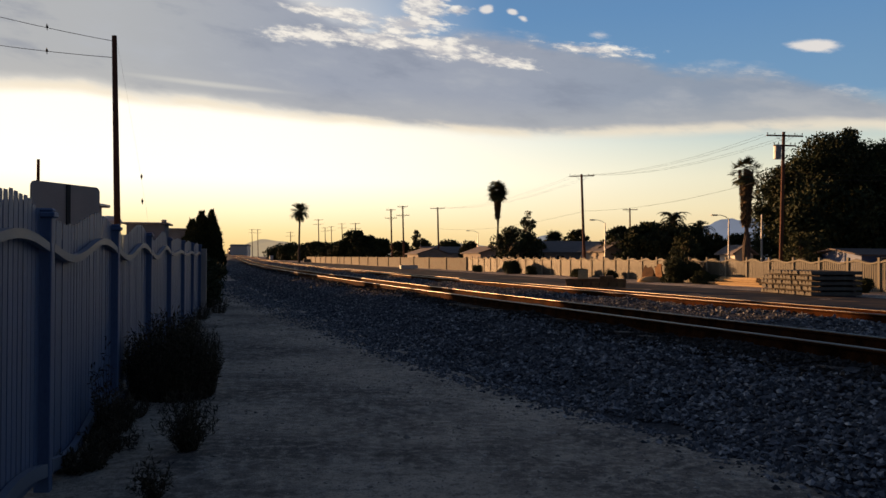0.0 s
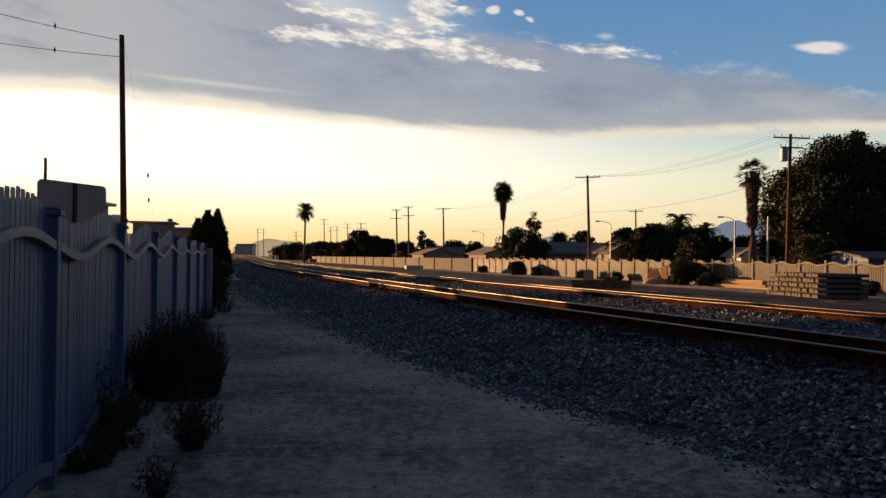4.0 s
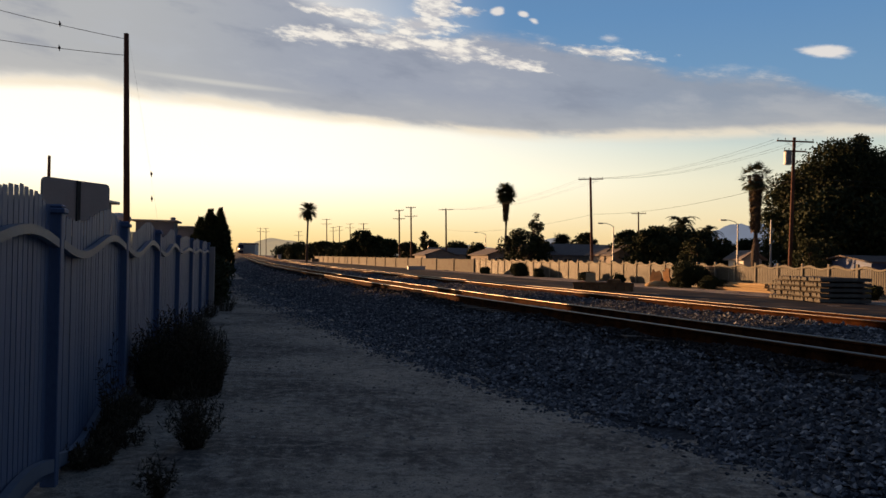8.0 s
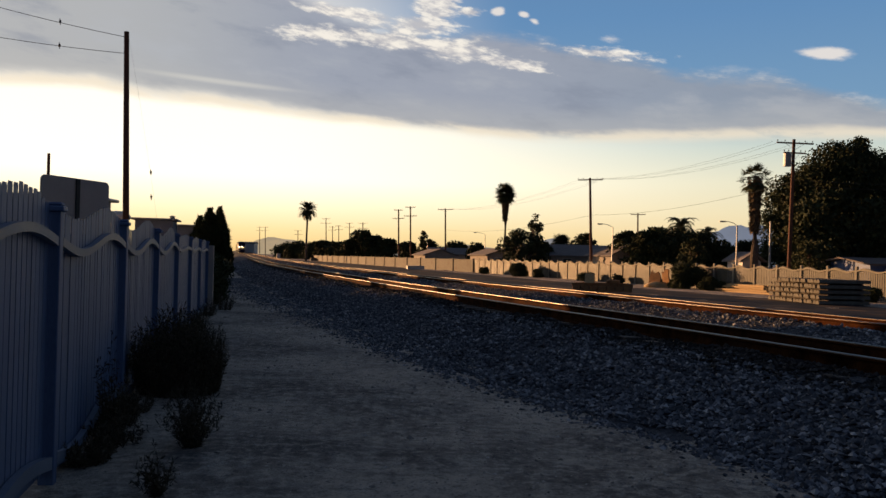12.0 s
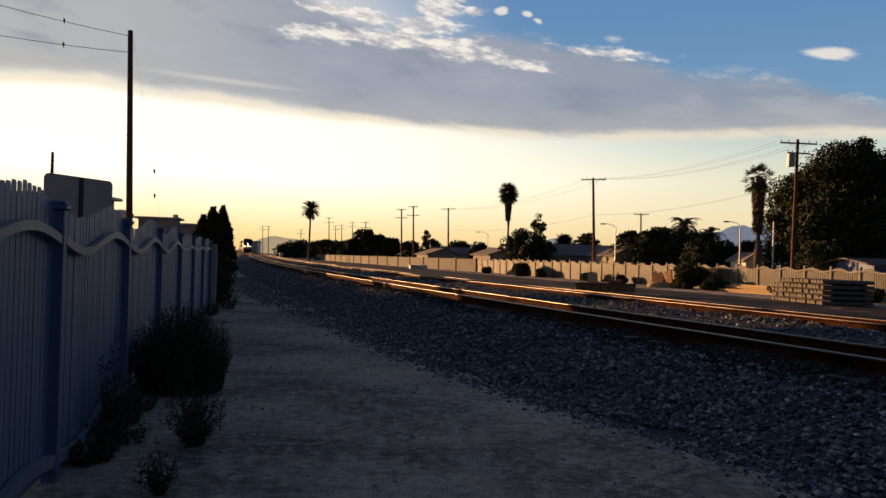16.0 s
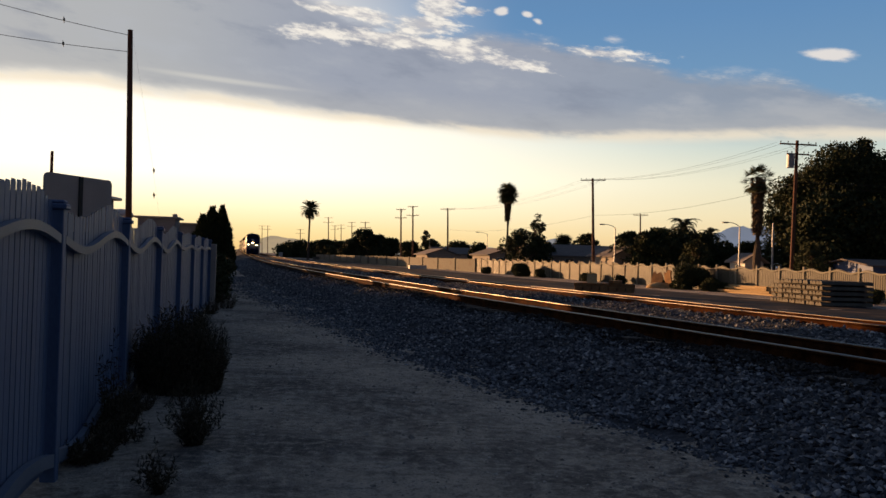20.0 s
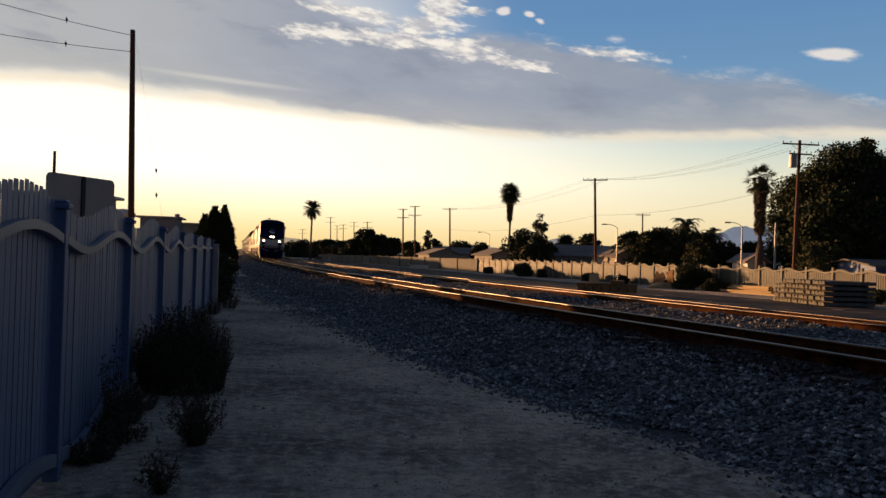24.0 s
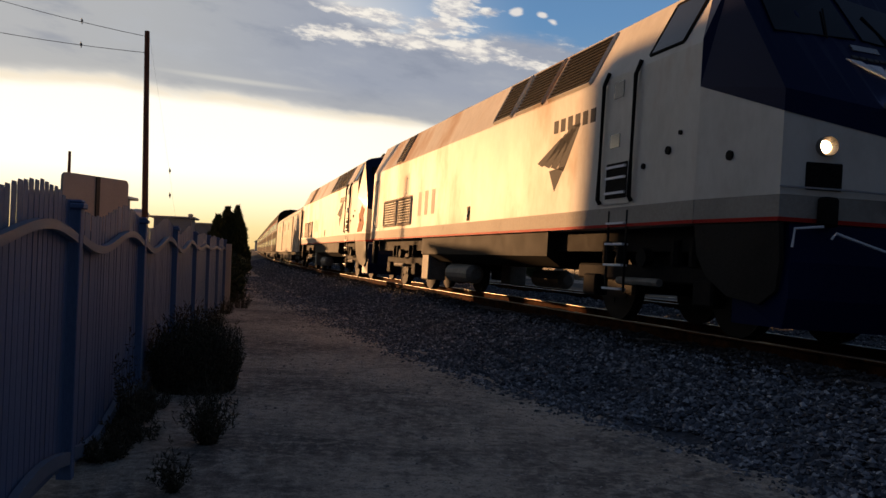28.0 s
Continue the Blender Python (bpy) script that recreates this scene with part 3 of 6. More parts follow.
def leaf_cloud(clumps, size, rng, flat=0.5):
    """Many small leaf blades round clump centres (x, y, z, radius, count)."""
    verts = []
    for cx, cy, cz, r, count in clumps:
        way = rng.normal(size=(count, 3))
        way /= np.linalg.norm(way, axis=1, keepdims=True)
        where = way * (r * rng.uniform(0.35, 1.05, (count, 1)) ** 0.7) * [1, 1, 0.8] + [cx, cy, cz]
        a = rng.normal(size=(count, 3))
        a /= np.linalg.norm(a, axis=1, keepdims=True)
        b = np.cross(a, rng.normal(size=(count, 3)))
        b /= np.linalg.norm(b, axis=1, keepdims=True) + 1e-9
        s = size * rng.uniform(0.5, 1.3, (count, 1))
        quad = np.stack([where - a * s, where + b * s * flat, where + a * s, where - b * s * flat], 1)
        verts.append(quad.reshape(-1, 3))
    verts = np.concatenate(verts)
    faces = np.arange(len(verts)).reshape(-1, 4)
    return verts.tolist(), faces.tolist()


def make_tree(name, x, y, height, radius, seed, label, leaves=5000, size=0.3, bare=0.25, squat=0.9, clump=0.34, narrow=0.0, paint="leaf"):
    """Trunk and limbs with an uneven crown; narrow: 1 for a cone."""
    rng = np.random.default_rng(seed)
    z0 = ground_z(x, y)
    tree = root(name, pose(x, y, z0, 0, 0, 0), label, "tree", "trees")
    bm = bmesh.new()
    r = 0.018 * height + 0.05
    top = height * (0.92 if narrow else 0.62)
    bend = rng.uniform(-0.04, 0.04, 2) * height
    tube(bm, [(0, 0, -0.1), (bend[0] * 0.3, bend[1] * 0.3, top * 0.35), (bend[0], bend[1], top)], [r * 1.3, r, r * 0.35], 8)
    clumps, n = [], (40 + leaves // 220 if not narrow else 110)
    for i in range(n):
        h = rng.uniform(bare, 1.0)
        spread = radius * (math.sin(math.pi * min(1.0, (h - bare) / (1 - bare) * 0.8 + 0.15)) ** 0.6 if not narrow else 1.02 - ((h - bare) / (1 - bare)) ** 1.25)
        a, d = rng.uniform(0, 2 * math.pi), math.sqrt(rng.uniform(0.05, 1.0)) * spread
        c = radius * clump * rng.uniform(0.55, 1.25) * (1 - (0.9 if narrow else 0.0) * h)
        cz = h * height * 0.95 - c * 0.3
        p = (bend[0] * h + d * math.cos(a), bend[1] * h + d * math.sin(a) * squat, cz)
        clumps.append((*p, c, max(20, int(leaves / n))))
        if i % 2 == 0:
            s = Vector((bend[0] * h * 0.5, bend[1] * h * 0.5, min(top * 0.9, cz * 0.62)))
            tube(bm, [s, (s + Vector(p)) / 2 + Vector((0, 0, 0.05 * height)), p], [r * 0.4, r * 0.25, r * 0.08], 5)
    part("trunk", bm, M["bark"], tree)
    raw("crown", *leaf_cloud(clumps, size, rng), M[paint], tree)
    return tree


def make_feather_palm(x, y, height, seed, label, spread=2.4, droop=0.045, fronds=120):
    rng = np.random.default_rng(seed)
    palm = root("palm_tree", pose(x, y, ground_z(x, y)), label, "palm tree", "palms")
    bm = bmesh.new()
    lean = rng.uniform(-0.3, 0.3, 2)
    stem = [(lean[0] * k * k, lean[1] * k * k, (height - spread * 0.75) * k) for k in (0, 0.25, 0.5, 0.75, 1.0)]
    tube(bm, stem, [0.34, 0.26, 0.23, 0.23, 0.30], 10)
    part("trunk", bm, M["bark"], palm)
    cx, cy, cz = stem[-1]
    bm = bmesh.new()
    bmesh.ops.create_icosphere(bm, subdivisions=2, radius=0.5, matrix=Matrix.Translation((cx, cy, cz)) @ Matrix.Diagonal((1, 1, 1.3, 1)))
    part("crownshaft", bm, M["skirt"], palm)
    verts, faces = [], []
    for i in range(fronds):
        a, rise = rng.uniform(0, 2 * math.pi), rng.uniform(-0.95 if fronds > 60 else 0.1, 1.5)
        length = spread * rng.uniform(0.85, 1.15)
        out = Vector((math.cos(a), math.sin(a), 0))
        across = Vector((-math.sin(a), math.cos(a), 0))
        p = Vector((cx, cy, cz + 0.3))
        heading = rise
        for k in range(14):
            q = p + (out * math.cos(heading) + Vector((0, 0, math.sin(heading)))) * (length / 14)
            heading -= droop + 0.02 * k / 3
            reach = 0.19 * spread * math.sin(math.pi * (0.12 + 0.85 * k / 13))
            for side in (-1, 1):
                tip = q + across * side * reach + (q - p).normalized() * reach * 0.6 - Vector((0, 0, reach * 0.35))
                verts += [p, q, tip]
                faces.append((len(verts) - 3, len(verts) - 2, len(verts) - 1))
            p = q
    raw("fronds", verts, faces, M["frond"], palm)
    return palm


def fan(verts, faces, base, way, size, droop, rng):
    """One fan leaf: folded blades round the end of a stalk."""
    way = way.normalized()
    across = way.cross(Vector((0, 0, 1)))
    if across.length < 0.05:
        across = Vector((1, 0, 0))
    across.normalize()
    for k in range(11):
        b = -1.35 + 2.7 * k / 10
        tip = base + (way * math.cos(b) + across * math.sin(b)) * size * rng.uniform(0.85, 1.1) - Vector((0, 0, droop * size * (0.4 + abs(math.sin(b)))))
        side = (across * math.cos(b) - way * math.sin(b)) * size * 0.07
        mid = base.lerp(tip, 0.55)
        verts += [base, mid + side, tip, mid - side]
        j = len(verts)
        faces.append((j - 4, j - 3, j - 2, j - 1))


def make_fan_palm(x, y, height, seed, label, spread=1.5, skirt=2.6, fans=120):
    rng = np.random.default_rng(seed)
    palm = root("palm_tree", pose(x, y, ground_z(x, y)), label, "palm tree", "palms")
    top = height - spread * 0.8
    bm = bmesh.new()
    tube(bm, [(0, 0, -0.1), (0.05, 0, top * 0.3), (0.1, 0.05, top * 0.65), (0, 0, top)], [0.42, 0.36, 0.24, 0.22], 10)
    part("trunk", bm, M["bark"], palm)
    verts, faces = [], []
    for i in range(fans):
        a = i * 2.39996 + rng.uniform(-0.2, 0.2)
        rise = 1.4 - 2.4 * ((i + 0.5) / fans) ** 0.8 + rng.uniform(-0.12, 0.12)
        way = Vector((math.cos(a) * math.cos(rise), math.sin(a) * math.cos(rise), math.sin(rise)))
        base = Vector((0, 0, top)) + way * spread * (rng.uniform(0.15, 0.62) if fans > 60 else rng.uniform(0.45, 0.7))
        fan(verts, faces, base, way, spread * (0.56 if fans > 60 else 0.50), 0.30 if fans > 60 else 0.22, rng)
        verts += [Vector((0, 0, top)), Vector((0.03, 0, top)), base]
        faces.append((len(verts) - 3, len(verts) - 2, len(verts) - 1))
    raw("fronds", verts, faces, M["frond"], palm)
    verts, faces = [], []
    for i in range(230):
        a, k = rng.uniform(0, 2 * math.pi), rng.uniform(0, 1)
        r = 0.2 + (0.45 * spread - 0.2) * (1 - k) ** 1.3
        base = Vector((math.cos(a) * r * 0.75, math.sin(a) * r * 0.75, top + 0.35 - k * skirt * 0.85))
        fan(verts, faces, base, Vector((math.cos(a) * 0.35, math.sin(a) * 0.35, -1.0)), 0.55, 0.05, rng)
    raw("dead_frond_skirt", verts, faces, M["skirt"], palm)
    return palm


def make_shrub(name, x, y, wide, high, seed, label, leaves=2500, size=0.05, z=None):
    rng = np.random.default_rng(seed)
    shrub = root(name, pose(x, y, ground_z(x, y) if z is None else z), label, "shrub", "shrubs")
    bm = bmesh.new()
    clumps = []
    for i in range(16):
        a, d, h = rng.uniform(0, 2 * math.pi), math.sqrt(rng.uniform(0, 1)) * wide * 0.34, rng.uniform(0.08, 0.72)
        p = (d * math.cos(a), d * math.sin(a), h * high)
        rod(bm, (d * math.cos(a) * 0.15, d * math.sin(a) * 0.15, -0.02), p, 0.012 * high + 0.003, 0.004, 4)
        clumps.append((*p, min(wide * rng.uniform(0.18, 0.28), high * 0.38), leaves // 16))
    part("stems", bm, M["bark"], shrub)
    raw("foliage", *leaf_cloud(clumps, size, rng, 0.35), M["leaf"], shrub)
    return shrub


def make_weed(name, x, y, wide, high, seed, label, stalks=40, upright=0.5, paint="weed", base=0.15):
    """Dry weed: thin branching stalks with small blades."""
    rng = np.random.default_rng(seed)
    weed = root(name, pose(x, y, ground_z(x, y) - 0.01), label, "weed", "weeds by the fence")
    verts, faces, stems, edges = [], [], [], []
    for i in range(stalks):
        a = rng.uniform(0, 2 * math.pi)
        d = math.sqrt(rng.uniform(0, 1)) * wide * 0.5
        p, h = Vector((d * base * math.cos(a), d * base * math.sin(a), 0)), high * rng.uniform(0.45, 1.0) * (1 - 0.4 * (d / (wide * 0.5)) ** 2)
        for k in range(6):
            f = (k + 1) / 6
            reach = d * (base + (1 - base) * f ** (1 + upright))
            q = Vector((reach * math.cos(a), reach * math.sin(a), h * f)) + Vector(rng.normal(0, 0.008, 3))
            w = 0.0035 * (1.2 - f)
            stems += [p + Vector((w, 0, 0)), p - Vector((w, 0, 0)), q - Vector((w, 0, 0)), q + Vector((w, 0, 0))]
            edges.append((len(stems) - 4, len(stems) - 3, len(stems) - 2, len(stems) - 1))
            for _ in range(5):
                t = p.lerp(q, rng.uniform(0, 1))
                o = Vector(rng.normal(0, 1, 3)).normalized() * rng.uniform(0.02, 0.06) + Vector((0, 0, 0.02))
                s = Vector(rng.normal(0, 1, 3)).normalized() * 0.006
                verts += [t, t + o * 0.5 + s, t + o, t + o * 0.5 - s]
                faces.append((len(verts) - 4, len(verts) - 3, len(verts) - 2, len(verts) - 1))
            p = q
    raw("stem_clump", stems, edges, M["weed"], weed)
    raw("foliage", verts, faces, M[paint], weed)
    return weed


# ---- poles and wires ----


def make_pole(x, y, top, label, arms=(), thick=0.15, drum=False, lean=(0, 0), turn=0):
    """A wooden pole; arms: (height below the top, half width)."""
    pole = root("utility_pole", pose(x, y, ground_z(x, y), lean[0], lean[1], turn), label, "utility pole", "utility poles")
    high = top - ground_z(x, y)
    bm = tube(bmesh.new(), [(0, 0, -0.2), (0, 0, high * 0.5), (0, 0, high)], [thick, thick * 0.88, thick * 0.72], 10)
    part("shaft", bm, M["wood"], pole)
    for drop, half in arms:
        z = high - drop
        arm = part("crossarm", box(bmesh.new(), -half, half, -thick - 0.1, -thick, z - 0.06, z + 0.06, 0.008), M["wood"], pole)
        bm = bmesh.new()
        for s in (-1, 1):
            rod(bm, (s * half * 0.5, -thick - 0.05, z - 0.05), (0, -thick * 0.8, z - 0.55), 0.015, sides=5)
        part("arm_brace", bm, M["steel"], arm)
        for s in (-0.95, -0.55, 0.55, 0.95):
            bm = rod(bmesh.new(), (s * half, -thick - 0.05, z + 0.06), (s * half, -thick - 0.05, z + 0.14), 0.015, sides=5)
            rod(bm, (s * half, -thick - 0.05, z + 0.14), (s * half, -thick - 0.05, z + 0.24), 0.05, 0.035, 8)
            part("insulator", bm, M["dark"], arm)
    if drum:
        bm = rod(bmesh.new(), (-0.5, -0.05, high - 2.25), (-0.5, -0.05, high - 1.15), 0.3, sides=14)
        rod(bm, (-0.5, -0.05, high - 1.15), (-0.5, -0.05, high - 1.05), 0.3, 0.12, 14)
        part("transformer", bm, M["steel"], pole, "grey transformer drum")
        bm = box(bmesh.new(), -0.25, 0.0, -0.08, 0.0, high - 2.0, high - 1.9)
        box(bm, -0.25, 0.0, -0.08, 0.0, high - 1.4, high - 1.3)
        part("bracket", bm, M["steel"], pole)
    return pole


def make_wire(a, b, sag, r=0.012, label="thin black overhead wire between poles"):
    a, b = Vector(a), Vector(b)
    pts = [a.lerp(b, k / 16) - Vector((0, 0, sag * 4 * (k / 16) * (1 - k / 16))) for k in range(17)]
    ob = part("overhead_wire", tube(bmesh.new(), pts, r, 4), M["wire"])
    return tagged(ob, label, "wire", "overhead wires")


def make_street_lamp(x, y, top, reach, label="grey steel street lamp with a curved arm"):
    lamp = root("street_lamp", pose(x, y, ground_z(x, y)), label, "street lamp", "street lamps")
    high = top - ground_z(x, y)
    part("mast", tube(bmesh.new(), [(0, 0, -0.1), (0, 0, high * 0.5), (0, 0, high - 0.35)], [0.11, 0.085, 0.06], 8), M["steel"], lamp)
    if reach:
        bm = tube(bmesh.new(), [(0, 0, high - 0.4), (reach * 0.3, 0, high - 0.15), (reach * 0.75, 0, high), (reach, 0, high)], 0.035, 6)
        part("arm", bm, M["steel"], lamp)
        s = math.copysign(1, reach)
        part("lamp_head", box(bmesh.new(), min(reach, reach + s * 0.6), max(reach, reach + s * 0.6), -0.13, 0.13, high - 0.08, high + 0.06, 0.03), M["steel"], lamp)
    return lamp


# ---- houses ----


def make_house(x, y, wide, deep, eave, ridge, turn, label, walls="stucco", roofing="roof", along="x", windows=()):
    """Gable house; windows: (place along the front, width, sill, head)."""
    house = root("house", pose(x, y, ground_z(x, y), 0, 0, turn), label, "house", "houses")
    part("wall", box(bmesh.new(), -wide / 2, wide / 2, -deep / 2, deep / 2, -0.1, eave), M[walls], house)
    bm = bmesh.new()
    o = 0.45
    if along == "x":
        hw, hd, t = wide / 2 + o, deep / 2 + o, 0.14
        prof = [(-hd, eave - 0.05), (0, ridge), (hd, eave - 0.05), (hd, eave + t - 0.05), (0, ridge + t), (-hd, eave + t - 0.05)]
        a = [bm.verts.new((-hw, p, z)) for p, z in prof]
        b = [bm.verts.new((hw, p, z)) for p, z in prof]
    else:
        hw, hd, t = deep / 2 + o, wide / 2 + o, 0.14
        prof = [(-hd, eave - 0.05), (0, ridge), (hd, eave - 0.05), (hd, eave + t - 0.05), (0, ridge + t), (-hd, eave + t - 0.05)]
        a = [bm.verts.new((p, -hw, z)) for p, z in prof]
        b = [bm.verts.new((p, hw, z)) for p, z in prof]
    for i in range(6):
        bm.faces.new((a[i], a[(i + 1) % 6], b[(i + 1) % 6], b[i]))
    bm.faces.new(a[::-1])
    bm.faces.new(b)
    bmesh.ops.recalc_face_normals(bm, faces=bm.faces)
    part("roof", bm, M[roofing], house)
    # gable ends
    for s in (-1, 1):
        bm = bmesh.new()
        half, end = (deep / 2, wide / 2) if along == "x" else (wide / 2, deep / 2)
        rings = []
        for inset in (0.005, 0.15):
            tri = ((-half, eave - 0.01), (half, eave - 0.01), (0, ridge - 0.02))
            rings.append([bm.verts.new((s * (end - inset), p, z) if along == "x" else (p, s * (end - inset), z)) for p, z in tri])
        v, w = rings
        bm.faces.new(v), bm.faces.new(w[::-1])
        for i in range(3):
            bm.faces.new((v[i], v[(i + 1) % 3], w[(i + 1) % 3], w[i]))
        bmesh.ops.recalc_face_normals(bm, faces=bm.faces)
        part("gable", bm, M[walls], house)
    front = -deep / 2
    for at, w, sill, head in windows:
        win = part("window", box(bmesh.new(), at - w / 2, at + w / 2, front - 0.02, front + 0.05, sill, head), M["glass"], house)
        bm = bmesh.new()
        box(bm, at - w / 2 - 0.07, at - w / 2, front - 0.05, front + 0.02, sill - 0.07, head + 0.07)
        box(bm, at + w / 2, at + w / 2 + 0.07, front - 0.05, front + 0.02, sill - 0.07, head + 0.07)
        box(bm, at - w / 2, at + w / 2, front - 0.05, front + 0.02, head, head + 0.07)
        box(bm, at - w / 2, at + w / 2, front - 0.05, front + 0.02, sill - 0.07, sill)
        part("window_frame", bm, M["trim"], win)
    return house


# ---- behind the path's fence ----
make_pole(-15.12, 38.0, 12.15, "tall dark red-brown wooden pole behind the fence", (), 0.165, lean=(0, -1.4))
make_pole(-20.0, 40.0, 6.4, "short dark wooden post far behind the fence", (), 0.1)
make_wire((-15.5, 38.0, 11.9), (-33.0, 34.0, 16.2), 0.5, 0.014)
make_wire((-15.5, 38.0, 11.1), (-33.0, 34.0, 13.45), 0.5, 0.014)
make_wire((-15.3, 38.0, 11.9), (-13.9, 38.6, 3.0), -0.25, 0.0025, "thin slack service wire hanging from the pole")


def make_clip(x, y, z):
    bm = box(bmesh.new(), -0.045, 0.045, -0.04, 0.04, -0.07, 0.07, 0.02)
    rod(bm, (0.01, 0, -0.16), (-0.02, 0, 0.14), 0.02, sides=6)
    ob = part("wire_clamp", bm, M["wire"])
    ob.matrix_basis = pose(x, y, z)
    tagged(ob, "small black clamp on an overhead wire", "clamp", "wire clamps")


make_clip(-14.2, 38.4, 5.4)
make_clip(-14.15, 38.4, 4.2)
make_clip(-18.3, 37.3, 12.36)
make_clip(-18.3, 37.3, 11.22)


def make_panel_sign():
    sign = root("panel_sign", pose(-8.35, 18.0, 0, 0, 0, 72), "plain grey-tan sheet panel seen from behind on a dark post", "sign")
    outline = []
    for cx, cz, a0 in ((0.90, 3.05, 0), (-0.90, 3.05, 90), (-0.90, 2.02, 180), (0.90, 2.02, 270)):
        outline += [(cx + 0.12 * math.cos(radians(a0 + 18 * k)), cz + 0.12 * math.sin(radians(a0 + 18 * k))) for k in range(6)]
    bm = prism(bmesh.new(), outline, -0.03, 0.03)
    part("panel", bm, M["tan"], sign)
    part("post", box(bmesh.new(), -0.06, 0.06, -0.065, -0.032, -0.2, 3.16, 0.006), M["dark"], sign)
    bm = box(bmesh.new(), -0.9, 0.9, 0.03, 0.06, 2.2, 2.26)
    box(bm, -0.9, 0.9, 0.03, 0.06, 2.8, 2.86)
    part("batten", bm, M["steel"], sign)


make_panel_sign()


def make_shed(x, y, wide, deep, high, turn, label, vent=True):
    shed = root("shed", pose(x, y, 0, 0, 0, turn), label, "shed", "low roofs behind the fence")
    part("wall", box(bmesh.new(), -wide / 2, wide / 2, -deep / 2, deep / 2, -0.05, high - 0.12, 0.02), M["rail_paint"], shed)
    part("roof", box(bmesh.new(), -wide / 2 - 0.25, wide / 2 + 0.25, -deep / 2 - 0.25, deep / 2 + 0.25, high - 0.12, high, 0.03), M["steel"], shed)
    if vent:
        bm = rod(bmesh.new(), (wide * 0.42, 0, high - 0.02), (wide * 0.42, 0, high + 0.16), 0.16, sides=10)
        rod(bm, (wide * 0.42, 0, high + 0.16), (wide * 0.42, 0, high + 0.24), 0.22, 0.10, 10)
        part("roof_vent", bm, M["steel"], shed)


make_shed(-18.4, 51.0, 2.3, 2.4, 3.65, 13, "low blue-grey shed with a metal roof behind the fence")
make_shed(-18.2, 57.0, 1.5, 2.0, 3.5, 13, "low blue-grey shed with a roof vent behind the fence")
# Unseen behind sign and fence; added to shade the rails and wheels.
make_shed(-14.85, 30.6, 3.1, 2.4, 3.6, 3, "hidden blue-grey shed added to keep low sun off the rails", False)


def make_tank():
    tank = root("roof_tank", pose(-16.4, 40.0, 0), "pale rounded tank on a stand behind the fence", "tank")
    bm = bmesh.new()
    bmesh.ops.create_uvsphere(bm, u_segments=18, v_segments=10, radius=0.62, matrix=Matrix.Translation((0, 0, 3.25)) @ Matrix.Diagonal((1, 1, 0.5, 1)))
    part("shell", bm, M["trim"], tank, smooth=True)
    part("stand", rod(bmesh.new(), (0, 0, -0.05), (0, 0, 3.05), 0.36, 0.36, 12), M["steel"], tank)


make_tank()


def make_conifer(x, y, height, radius, seed, label, leaves=15000, lobes=()):
    """A dense pointed evergreen: upright sprays round one or more tops (shift, share of the height, share of the radius, bluntness)."""
    rng = np.random.default_rng(seed)
    tree = root("conifer", pose(x, y, ground_z(x, y)), label, "tree", "conifers")
    bm = bmesh.new()
    verts = []
    for shift, tall, wide, blunt in ((0.0, 1.0, 1.0, 1.3),) + tuple(lobes):
        top, reach = height * tall, radius * wide
        tube(bm, [(shift * 0.4, 0, -0.1), (shift, 0, top * 0.5), (shift, 0, top * 0.97)], [0.14, 0.1, 0.02], 6)
        k = int(leaves * wide)
        h = 1 - rng.uniform(0.0, 1.0, k) ** 0.62
        a = rng.uniform(0, 2 * np.pi, k)
        lump = 0.78 + 0.22 * np.sin(a * 3 + h * 23 + seed) * np.sin(h * 41 + a * 2)
        r = reach * np.clip(np.minimum(1.0, (1 - h) * blunt) ** 0.75, 0.15, 1) * lump * rng.uniform(0.55, 1.06, k)
        where = np.stack([shift + r * np.cos(a), r * np.sin(a), 0.06 * top + h * top * 0.94], 1)
        way = np.stack([np.cos(a) * 0.6, np.sin(a) * 0.6, np.full(k, 0.9)], 1) + rng.normal(0, 0.35, (k, 3))
        way /= np.linalg.norm(way, axis=1, keepdims=True)
        side = np.cross(way, rng.normal(size=(k, 3)))
        side /= np.linalg.norm(side, axis=1, keepdims=True)
        size = rng.uniform(0.10, 0.24, (k, 1))
        verts.append(np.stack([where - way * size, where + side * size * 0.3, where + way * size, where - side * size * 0.3], 1).reshape(-1, 3))
    part("trunk", bm, M["bark"], tree)
    verts = np.concatenate(verts)
    raw("crown", verts.tolist(), np.arange(len(verts)).reshape(-1, 4).tolist(), M["leaf"], tree)


